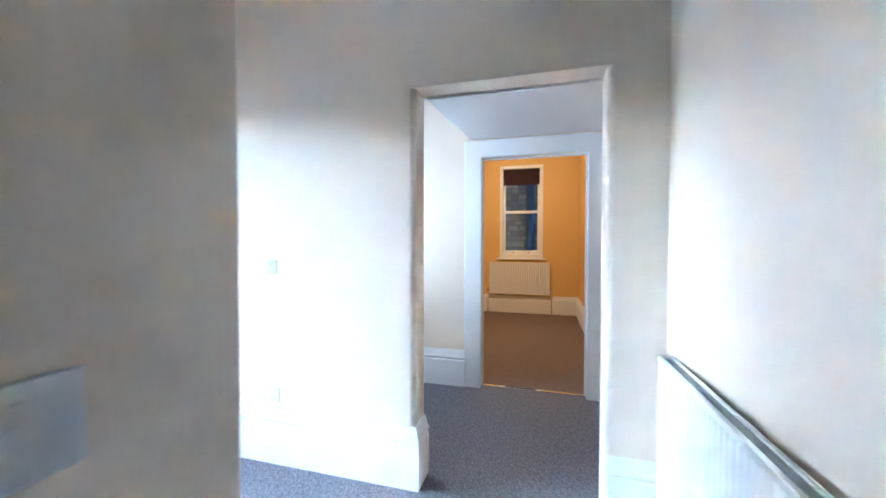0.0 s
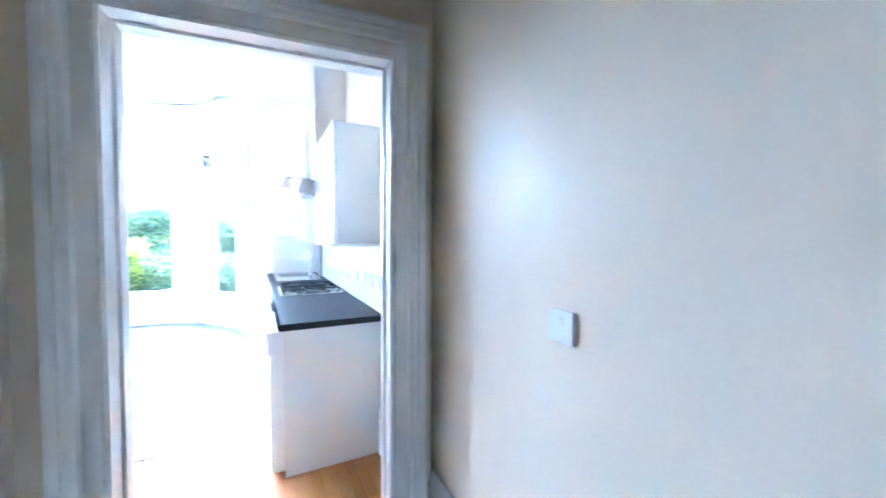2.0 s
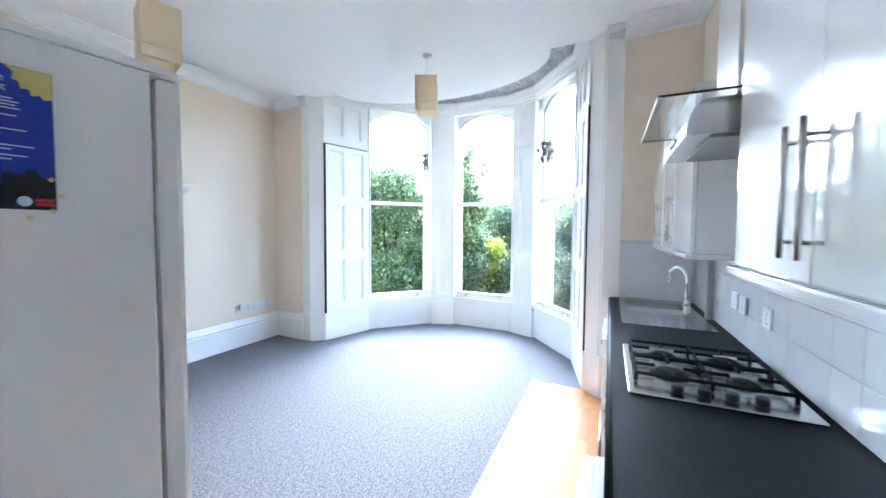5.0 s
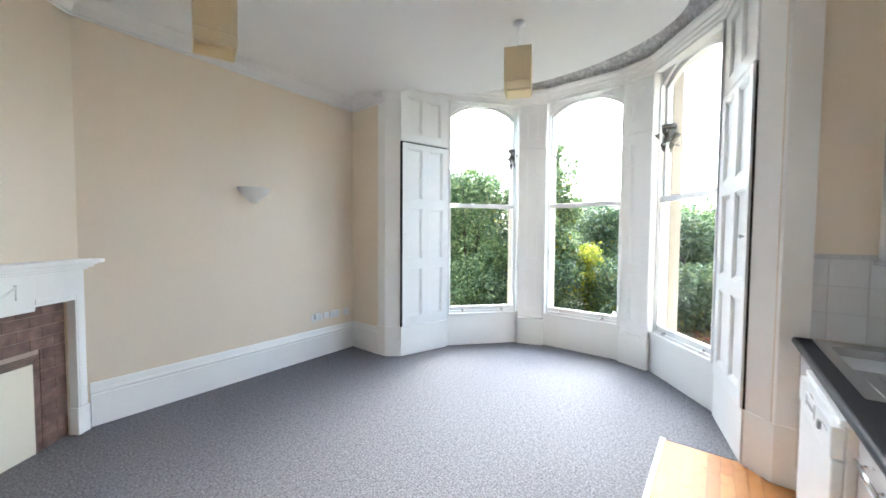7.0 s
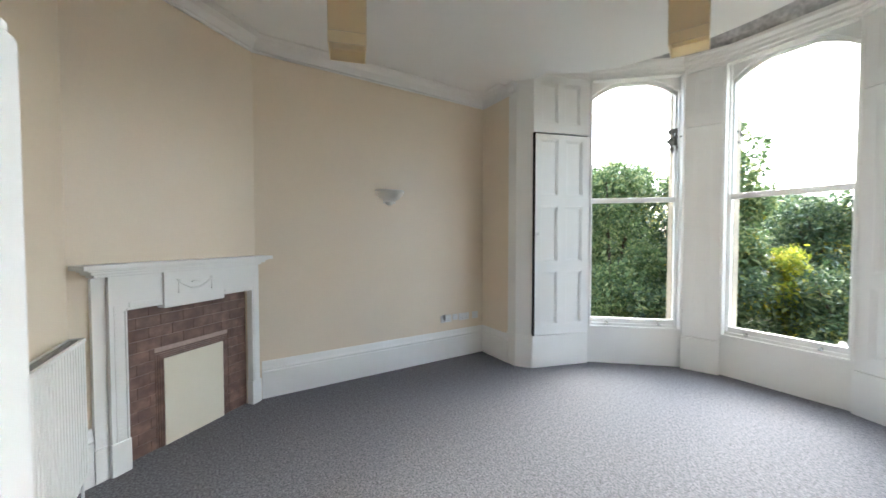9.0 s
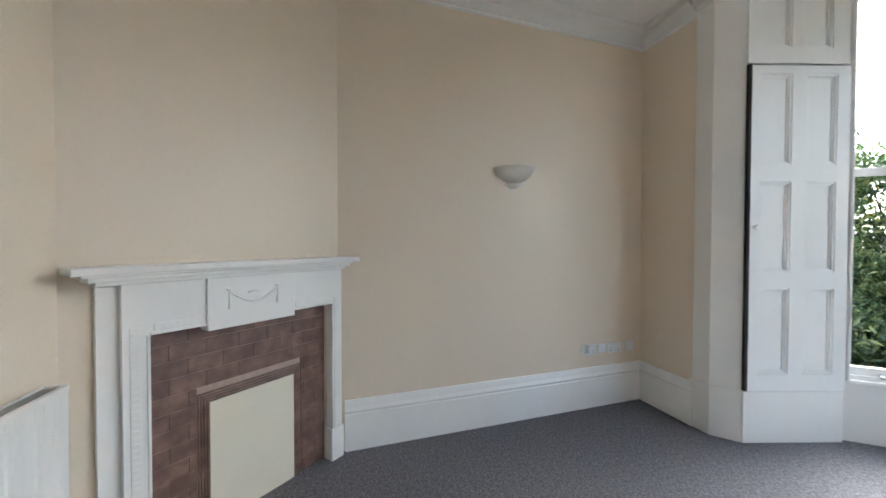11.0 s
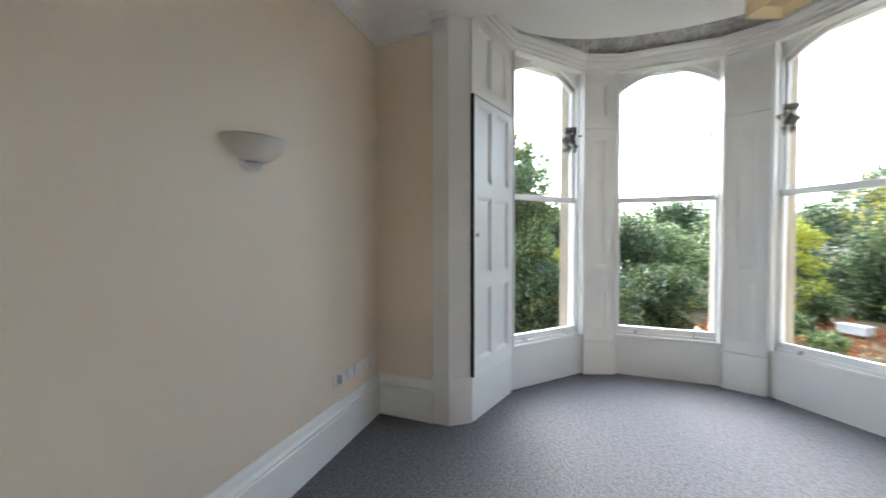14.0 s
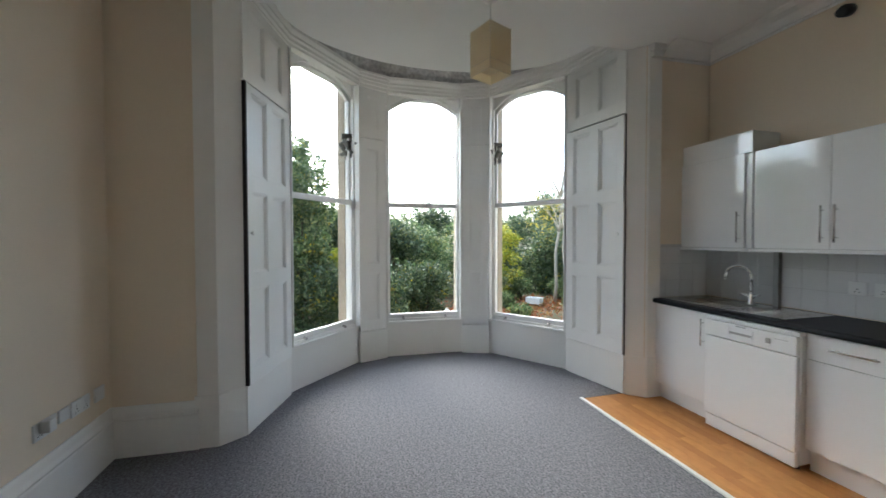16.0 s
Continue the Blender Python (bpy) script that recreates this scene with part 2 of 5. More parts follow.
def thing(name, m, label, category, group="", kind=""):
    ob = new(name)
    ob.empty_display_size = 0.1
    ob.matrix_world = m
    return tagged(ob, label, category, group, kind)


def solid(name, bm, material, label="", category="", kind="structure"):
    return tagged(new(name, mesh_of(name, bm, material)), label, category, "", kind)


def along(p0, p1, z=0.0):
    """The pose whose x runs from p0 to p1 and whose y points to the left of that way."""
    return pose(p0[0], p0[1], z, 0, 0, math.degrees(math.atan2(p1[1] - p0[1], p1[0] - p0[0])))


def wall(name, p0, p1, height, thick, material, holes=(), label="", base=0.0):
    """A wall whose room face runs from p0 to p1; it thickens to the right of that way. holes: (start, end, low, high)."""
    L = math.hypot(p1[0] - p0[0], p1[1] - p0[1])
    m, bm = along(p0, p1), bmesh.new()
    s = 0.0
    for a, b, low, high in sorted(holes):
        if a > s:
            box(bm, s, a, -thick, 0, base, height, m=m)
        if low > base:
            box(bm, a, b, -thick, 0, base, low, m=m)
        if high < height:
            box(bm, a, b, -thick, 0, high, height, m=m)
        s = b
    if s < L:
        box(bm, s, L, -thick, 0, base, height, m=m)
    bmesh.ops.remove_doubles(bm, verts=bm.verts, dist=1e-5)
    return solid(name, bm, material, label or "cream painted plaster wall", "wall")


SKIRT = [(0, 0), (0.030, 0), (0.030, 0.235), (0.024, 0.245), (0.033, 0.262), (0.022, 0.285), (0.016, 0.312), (0.010, 0.33), (0, 0.33)]
CORNICE = [(0, 3.04), (0.011, 3.04), (0.015, 3.052), (0.009, 3.062), (0.022, 3.072), (0.055, 3.112), (0.09, 3.129), (0.098, 3.135), (0.155, 3.142), (0.16, 3.15), (0, 3.15)]
ROOM_H, CEIL = 3.3, 3.15
TURN_BAY = pose(0, 0, 0, 0, 0, -2.18)


def bay(u, v):
    p = TURN_BAY @ Vector((u, 2.381 + v, 0))
    return (p.x, p.y)


# ---------------------------------------------------------------- living room and kitchen: structure
SOUTH_E, BREAST_E, EAST_N = (2.575, 0.0535), (3.562, 0.858), (3.66, 3.40)
wall("wall_south", (-0.02, 0), SOUTH_E, ROOM_H, 0.3, cream)
wall("wall_chimney_breast", SOUTH_E, BREAST_E, ROOM_H, 0.3, cream, [(0.098, 1.022, 0, 0.995)], label="cream painted angled chimney breast wall")
wall("wall_east", BREAST_E, EAST_N, ROOM_H, 0.2, cream)
wall("wall_door", (3.669, 3.40), (3.785, 4.79), ROOM_H, 0.145, cream, [(0.221, 1.231, 0, 2.17)], "cream wall with the kitchen doorway")
wall("wall_north", (5.60, 4.79), (0.18, 4.785), ROOM_H, 0.15, cream)
wall("wall_hall_north_end", (6.825, 4.79), (6.60, 4.79), ROOM_H, 0.15, cream)
wall("wall_hall_over_opening", (6.60, 4.79), (5.60, 4.79), ROOM_H, 0.15, cream, base=2.14)
wall("wall_west_a", bay(0, -1.74), (0, 0), ROOM_H, 0.5, cream)
wall("wall_west_b", bay(0, 2.42), bay(0, 1.72), ROOM_H, 0.5, cream)

arc = []
for k in range(33):
    a = math.pi * k / 32
    arc.append(bay(-0.11 - 0.75 * math.sin(a), -0.07 + 1.30 * math.cos(a)))
bm = prism(bmesh.new(), [bay(-0.11, -1.75), bay(0, -2.5), (2.7, -0.1), (3.80, 0.8), (3.80, 4.85), bay(0, 2.6), bay(-0.11, 1.75)] + arc, CEIL, CEIL + 0.03)
solid("ceiling", bm, ceiling_paint, "off-white painted ceiling with a curved edge at the bay", "ceiling")

A, B, C, D = (-0.097, 1.588), (-0.773, 1.41), (-1.529, 0.78), (-1.645, 0.48)
RING = [bay(u, -v) for u, v in (A, B, C, D)] + [bay(u, v) for u, v in (D, C, B, A)]
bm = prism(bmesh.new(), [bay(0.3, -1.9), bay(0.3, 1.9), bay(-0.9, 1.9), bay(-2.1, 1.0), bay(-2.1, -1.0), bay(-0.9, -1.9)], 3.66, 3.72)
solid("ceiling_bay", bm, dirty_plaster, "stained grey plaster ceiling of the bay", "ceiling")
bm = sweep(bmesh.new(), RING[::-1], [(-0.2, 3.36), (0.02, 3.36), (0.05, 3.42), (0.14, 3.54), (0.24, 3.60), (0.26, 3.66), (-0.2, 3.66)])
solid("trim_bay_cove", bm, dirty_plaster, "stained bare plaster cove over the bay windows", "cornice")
ENTAB = [(-0.25, 3.20), (0.008, 3.20), (0.008, 3.225), (0.02, 3.235), (0.02, 3.265), (0.035, 3.28), (0.035, 3.30), (0.06, 3.33), (0.065, 3.36), (-0.25, 3.36)]
solid("trim_bay_entablature", sweep(bmesh.new(), RING[::-1], ENTAB), dado_white, "white moulded cornice over the bay windows", "cornice")
corn = [bay(0, -1.87), (0, 0), SOUTH_E, BREAST_E, EAST_N, (3.785, 4.79)]
solid("trim_cornice", sweep(bmesh.new(), corn, CORNICE), ceiling_paint, "white moulded plaster ceiling cornice", "cornice")
solid("trim_cornice_north", sweep(bmesh.new(), [(3.785, 4.79), bay(0, 2.40), bay(0, 1.87)], CORNICE), ceiling_paint, "white moulded plaster ceiling cornice", "cornice")
solid("baseboard", sweep(bmesh.new(), [bay(0, -1.86), (0, 0), (2.535, 0.053)], SKIRT), gloss_white, "tall white moulded skirting board", "skirting")
solid("baseboard_east", sweep(bmesh.new(), [(3.493, 0.803), BREAST_E, EAST_N, (3.672, 3.44)], SKIRT), gloss_white, "tall white moulded skirting board", "skirting")
solid("baseboard_north", sweep(bmesh.new(), [(3.78, 4.79), (3.18, 4.79)], SKIRT), gloss_white, "white skirting board beside the worktop", "skirting")

# floors
bm = prism(bmesh.new(), [bay(-0.3, -1.7), bay(-0.3, -2.5), (2.75, -0.1), (3.8, 0.7), (3.8, 2.75), (2.57, 2.75), (2.57, 3.53), (0.03, 3.54), (0.03, 4.1), bay(-0.3, 1.9), bay(-0.9, 1.6), bay(-1.9, 0.9), bay(-1.9, -0.9), bay(-0.9, -1.6)], -0.06, 0.0)
solid("floor_carpet", bm, carpet_mat, "mottled grey fitted carpet", "carpet")
solid("floor_base", box(bmesh.new(), -0.2, 3.9, 2.7, 4.9, -0.12, -0.0135), mortar, "floor under the laminate boards", "floor")
solid("floor_hall", prism(bmesh.new(), [(3.80, 0.9), (7.0, 0.9), (7.0, 6.33), (4.4, 6.33), (4.4, 4.8), (3.80, 4.8)], -0.06, 0.0), carpet_mat, "mottled grey fitted hall carpet", "carpet")
solid("floor_bedroom", box(bmesh.new(), 4.2, 7.0, 6.33, 10.0, -0.06, 0.0), bedroom_carpet, "mottled grey-brown fitted bedroom carpet", "carpet")
solid("floor_threshold", prism(bmesh.new(), [(3.67, 3.637), (3.845, 3.637), (3.926, 4.587), (3.755, 4.587)], -0.06, 0.004), laminate_mat, "wooden threshold in the kitchen doorway", "threshold")
solid("trim_carpet_edge", box(box(bmesh.new(), 0.03, 2.60, 3.52, 3.55, -0.02, 0.012, 0.003), 2.57, 2.60, 2.75, 3.52, -0.02, 0.012, 0.003), metal_strip, "pale edge strip between carpet and laminate", "edge strip")

# ---------------------------------------------------------------- hall, vestibule, bedroom: structure
wall("wall_hall_east", (6.825, 1.0), (6.825, 4.79), ROOM_H, 0.2, cream)
wall("wall_hall_south", (3.80, 3.38), (5.80, 3.38), ROOM_H, 0.2, cream)
wall("wall_corridor_west", (5.88, 3.38), (5.88, 1.0), ROOM_H, 0.12, cream)
wall("wall_corridor_end", (5.88, 1.0), (6.85, 1.0), ROOM_H, 0.15, cream)
solid("ceiling_hall", box(bmesh.new(), 3.79, 6.9, 0.9, 4.85, 3.1, 3.2), ceiling_paint, "off-white hall ceiling", "ceiling")
solid("baseboard_hall", sweep(bmesh.new(), [(6.825, 4.79), (6.58, 4.79)], SKIRT), gloss_white, "tall white moulded skirting board", "skirting")
solid("baseboard_hall_north", sweep(bmesh.new(), [(5.63, 4.94), (5.63, 4.79), (3.93, 4.79)], SKIRT), gloss_white, "tall white moulded skirting board", "skirting")
solid("baseboard_hall_west", sweep(bmesh.new(), [(3.822, 3.455), (3.816, 3.38), (5.88, 3.38), (5.88, 1.0)], SKIRT), gloss_white, "tall white moulded skirting board", "skirting")
# vestibule
wall("wall_vestibule_north", (6.85, 6.22), (4.6, 6.22), 2.9, 0.13, cream, [(0.172, 1.13, 0, 2.113)], "cream wall with the bedroom doorway")
wall("wall_vestibule_east", (6.78, 4.94), (6.78, 6.22), 2.9, 0.2, cream)
# the west wall's hole is made up to hold the added lobby lamp
wall("wall_vestibule_west", (4.75, 6.22), (4.75, 4.94), 2.9, 0.2, cream, [(0.25, 1.0, 0.95, 2.25)])
bm = bmesh.new()
for x0, x1, zf, zb in ((5.65, 6.9, 2.125, 2.262),):
    v = [bm.verts.new(p) for p in ((x0, 4.93, zf), (x1, 4.93, zf), (x1, 6.3, zb), (x0, 6.3, zb), (x0, 4.93, 2.95), (x1, 4.93, 2.95), (x1, 6.3, 2.95), (x0, 6.3, 2.95))]
    for f in ((0, 1, 2, 3), (4, 7, 6, 5), (0, 4, 5, 1), (1, 5, 6, 2), (2, 6, 7, 3), (3, 7, 4, 0)):
        bm.faces.new([v[i] for i in f])
box(bm, 4.7, 5.648, 4.93, 6.3, 2.86, 2.96)
solid("ceiling_vestibule", bm, ceiling_paint, "white sloping ceiling of the small lobby", "ceiling")
solid("baseboard_vestibule", sweep(bmesh.new(), [(5.60, 6.22), (4.75, 6.22), (4.75, 4.94)], SKIRT), gloss_white, "tall white moulded skirting board", "skirting")
solid("baseboard_vestibule_east", sweep(bmesh.new(), [(6.78, 4.94), (6.78, 6.20)], SKIRT), gloss_white, "tall white moulded skirting board", "skirting")
# dark tube laid along the ceiling crack, its shade given by colour
solid("trim_ceiling_crack", tube(bmesh.new(), [(6.777, 5.3, 2.158), (6.776, 5.8, 2.207), (6.777, 6.15, 2.242)], [0.003, 0.007, 0.004], 6), gap_shade, "dark strip painting the shade of the crack where the lobby ceiling meets the wall", "crack")
# bedroom
wall("wall_bedroom_north", (6.90, 9.9), (4.3, 9.9), ROOM_H, 0.35, ochre, [(0.62, 1.41, 1.03, 2.76)], "ochre painted wall with the bedroom window")
wall("wall_bedroom_east", (6.90, 6.35), (6.90, 9.9), ROOM_H, 0.2, ochre, label="ochre painted bedroom wall")
wall("wall_bedroom_west", (4.4, 9.9), (4.4, 6.35), ROOM_H, 0.2, ochre, label="ochre painted bedroom wall")
wall("wall_bedroom_south", (4.3, 6.352), (6.95, 6.352), ROOM_H, 0.02, ochre, [(1.42, 2.378, 0, 2.113)], label="ochre painted bedroom wall")
solid("ceiling_bedroom", box(bmesh.new(), 4.2, 7.0, 6.3, 10.0, 3.1, 3.2), ceiling_paint, "off-white bedroom ceiling", "ceiling")
solid("baseboard_bedroom", sweep(bmesh.new(), [(6.90, 6.36), (6.90, 9.9), (4.4, 9.9)], SKIRT), gloss_white, "tall white moulded skirting board", "skirting")
solid("trim_bedroom_threshold", box(bmesh.new(), 5.75, 6.648, 6.27, 6.30, 0.0, 0.008, 0.002), chrome, "thin metal threshold strip", "threshold")


# doorway linings and architraves
def door_case(name, m, width, height, depth, label, face=0.16, both=True, plain=False):
    """A lining with moulded architraves, standing round an opening: x across, y through the wall."""
    t = thing(name, m, label, "door frame", kind="structure")
    bm = bmesh.new()
    box(bm, -0.03, 0.0, -0.002, depth + 0.002, 0, height + 0.03)
    box(bm, width, width + 0.03, -0.002, depth + 0.002, 0, height + 0.03)
    box(bm, 0, width, -0.002, depth + 0.002, height, height + 0.03)
    part("lining", bm, gloss_white, t)
    bm = bmesh.new()
    box(bm, 0.0, 0.012, depth * 0.45, depth * 0.62, 0, height)
    box(bm, width - 0.012, width, depth * 0.45, depth * 0.62, 0, height)
    box(bm, 0.012, width - 0.012, depth * 0.45, depth * 0.62, height - 0.012, height)
    part("door_stop", bm, gloss_white, t)
    prof = [(0.0, 0.0), (0.016, 0.0), (0.020, 0.012), (0.016, 0.024), (0.016, 0.075), (0.026, 0.085), (0.026, 0.105), (0.034, 0.118), (0.030, 0.128), (0.036, 0.150), (0.036, face), (0.0, face)]
    if plain:
        prof = [(0.0, 0.0), (0.014, 0.0), (0.018, 0.006), (0.018, face - 0.01), (0.014, face), (0.0, face)]
    for y, sgn in ((0.0, -1), (depth, 1)) if both else ((0.0, -1),):
        bm = bmesh.new()
        rows = []
        for px, pz, dx, dz in ((0, 0, -1, 0), (0, height, -1, 1), (width, height, 1, 1), (width, 0, 1, 0)):
            rows.append([bm.verts.new((px + dx * o, y + sgn * d, pz + dz * o)) for d, o in prof])
        for a, b in zip(rows, rows[1:]):
            for k in range(len(prof) - 1):
                bm.faces.new((a[k], b[k], b[k + 1], a[k + 1]))
        part("architrave", bm, gloss_white, t)
    return t


door_case("door_1", pose(3.834, 3.637, 0, 0, 0, 85.2), 0.95, 2.14, 0.145, "white moulded doorway frame into the kitchen, without a door")
door_case("door_2", pose(5.75, 6.22, 0), 0.898, 2.083, 0.13, "white plain bedroom doorway frame, without a door", 0.155, False, True)

# the cased edge of the lobby opening
for x, s in ((5.60, 1), (6.60, -1)):
    bm = tube(bmesh.new(), [(x, 4.82, 0.0), (x, 4.82, 2.14)], 0.03, 20)
    box(bm, x - 0.002 * s, x + 0.0298 * s, 4.82, 4.94, 0.0, 2.14)
    solid("trim_opening_edge", bm, cream, "rounded plaster corner of the lobby opening", "wall edge")


# ---------------------------------------------------------------- bay windows
def raised_panels(bm, x0, x1, z0, z1, y, panels, thick=0.03):
    """A framed face towards -y at y, with sunk panels (x0, x1, z0, z1) and a bead round each."""
    xs = sorted({x0, x1, *(p[0] for p in panels), *(p[1] for p in panels)})
    zs = sorted({z0, z1, *(p[2] for p in panels), *(p[3] for p in panels)})
    for a, b in zip(xs, xs[1:]):
        for c, d in zip(zs, zs[1:]):
            mx, mz = (a + b) / 2, (c + d) / 2
            sunk = any(p[0] < mx < p[1] and p[2] < mz < p[3] for p in panels)
            if not sunk:
                box(bm, a, b, y, y + thick, c, d)
    bmesh.ops.remove_doubles(bm, verts=bm.verts, dist=1e-5)
    for a, b, c, d in panels:
        box(bm, a, b, y + 0.018, y + thick, c, d)
        w = 0.016
        for q in ((a, b, c, c + w), (a, b, d - w, d), (a, a + w, c + w, d - w), (b - w, b, c + w, d - w)):
            box(bm, q[0], q[1], y + 0.004, y + 0.02, q[2], q[3], 0.004)
        a, b, c, d, w = a + w, b - w, c + w, d - w, 0.012
        for q in ((a, b, c, c + w), (a, b, d - w, d), (a, a + w, c + w, d - w), (b - w, b, c + w, d - w)):
            box(bm, q[0], q[1], y + 0.011, y + 0.02, q[2], q[3], 0.003)
    return bm


def sash_window(name, m, L, glass_in=0.055):
    """A tall arched sash window: x across, y outward."""
    t = thing(name, m, "tall white arched sash window of the bay, closed", "window", kind="structure")
    g0, g1 = glass_in, L - glass_in
    bm = bmesh.new()
    box(bm, 0.0, 0.03, 0.0, 0.195, 0.43, 3.22, 0.003)
    box(bm, L - 0.03, L, 0.0, 0.195, 0.43, 3.22, 0.003)
    box(bm, 0.03, 0.045, 0.055, 0.075, 0.43, 3.22, 0.003)
    box(bm, L - 0.045, L - 0.03, 0.055, 0.075, 0.43, 3.22, 0.003)
    part("window_frame", bm, gloss_white, t)
    for x in (0.0, L - 0.036):
        part("stone_jamb", box(bmesh.new(), x, x + 0.036, 0.197, 0.31, 0.43, 3.24, 0.004), stone_mat, t, "pale stone outer jamb")
    for x in (0.012, L - 0.030):
        part("frame_bead", box(bmesh.new(), x, x + 0.018, -0.016, 0.0, 0.43, 3.2, 0.006), gloss_white, t)
    bm = bmesh.new()
    n = 20
    arch = []
    half = (g1 - g0) / 2
    rise = 0.16
    R = (half * half + rise * rise) / (2 * rise)
    for k in range(n + 1):
        x = -half + 2 * half * k / n
        arch.append(((g0 + g1) / 2 + x, 3.185 - R + math.sqrt(R * R - x * x)))
    for y0, y1, drop in ((0.12, 0.16, 0.0), (0.07, 0.10, -0.035)):
        low = [(0.03, arch[0][1] - drop)] + [(x, z - drop) for x, z in arch] + [(L - 0.03, arch[-1][1] - drop)]
        for (xa, za), (xb, zb) in zip(low, low[1:]):
            v = [bm.verts.new(p) for p in ((xa, y0, za), (xb, y0, zb), (xb, y0, 3.30), (xa, y0, 3.30), (xa, y1, za), (xb, y1, zb), (xb, y1, 3.30), (xa, y1, 3.30))]
            for f in ((0, 1, 2, 3), (4, 7, 6, 5), (0, 4, 5, 1)):
                bm.faces.new([v[i] for i in f])
    part("arched_head", bm, gloss_white, t)
    up = bmesh.new()
    box(up, 0.03, g0, 0.12, 0.16, 1.84, 3.1, 0.003)
    box(up, g1, L - 0.03, 0.12, 0.16, 1.84, 3.1, 0.003)
    box(up, g0, g1, 0.12, 0.16, 1.845, 1.885, 0.004)
    upper = part("upper_sash", up, gloss_white, t)
    lo = bmesh.new()
    box(lo, 0.03, g0, 0.075, 0.118, 0.43, 1.89, 0.003)
    box(lo, g1, L - 0.03, 0.075, 0.118, 0.43, 1.89, 0.003)
    box(lo, g0, g1, 0.075, 0.118, 1.835, 1.89, 0.004)
    box(lo, g0, g1, 0.075, 0.118, 0.43, 0.515, 0.004)
    lower = part("lower_sash", lo, gloss_white, t)
    for z0, z1, y, owner in ((1.88, 3.2, 0.14, upper), (0.51, 1.84, 0.097, lower)):
        p = part("pane", box(bmesh.new(), g0, g1, y - 0.002, y + 0.002, z0, z1), glass, owner)
        p.visible_shadow = False
    for x in (0.22 * L, 0.78 * L):
        part("sash_lift", tube(bmesh.new(), [(x, 0.07, 0.47), (x, 0.045, 0.465), (x, 0.04, 0.452)], [0.014, 0.014, 0.017], 8), steel, lower)
    part("sill_bead", box(bmesh.new(), 0.03, L - 0.03, 0.050, 0.066, 0.43, 0.462, 0.004), gloss_white, t)
    part("window_sill", box(bmesh.new(), -0.01, L + 0.01, 0.026, 0.118, 0.402, 0.43, 0.006), gloss_white, t)
    part("apron", raised_panels(bmesh.new(), -0.03, L + 0.03, 0.0, 0.402, 0.04, [], 0.16), dado_white, t)
    part("outer_sill", box(bmesh.new(), -0.05, L + 0.05, 0.119, 0.42, 0.33, 0.40, 0.01), stone_mat, t)
    return t


# the ring runs from south to north, so y (left of the way) points outward on the garden side
def face_pose(i, j):
    p, q = RING[i], RING[j]
    m = along(p, q)
    return m, math.hypot(q[0] - p[0], q[1] - p[1])


for n, (i, j) in enumerate(((1, 2), (3, 4), (5, 6))):
    m, L = face_pose(i, j)
    sash_window("window_%d" % (n + 1), m, L)

for i, j in ((2, 3), (4, 5)):
    m, L = face_pose(i, j)
    t = thing("bay_pier", m, "white panelled pier between the bay windows", "pier", "bay piers", "structure")
    part("base", box(bmesh.new(), -0.008, L + 0.008, -0.012, 0.25, 0.0, 0.357, 0.004), dado_white, t)
    a, b = 0.085, L - 0.085
    part("panelling", raised_panels(bmesh.new(), 0.0, L, 0.362, 2.615, 0.0, [(a, b, 0.48, 1.04), (a, b, 1.15, 2.50)], 0.03), gloss_white, t)
    part("upper_panelling", raised_panels(bmesh.new(), 0.0, L, 2.622, 3.2, 0.0, [(a, b, 2.74, 3.10)], 0.03), gloss_white, t)
    part("core", box(bmesh.new(), 0.0, L, 0.032, 0.28, 0.357, 3.4), stone_mat, t)
    bm = bmesh.new()
    for z0, z1, o in ((3.195, 3.232, 0.022), (3.232, 3.272, 0.034), (3.272, 3.305, 0.050), (3.305, 3.335, 0.066), (3.335, 3.362, 0.080)):
        box(bm, -o * 0.45, L + o * 0.45, -o, 0.02, z0, z1, 0.003)
    part("capital", bm, dado_white, t)

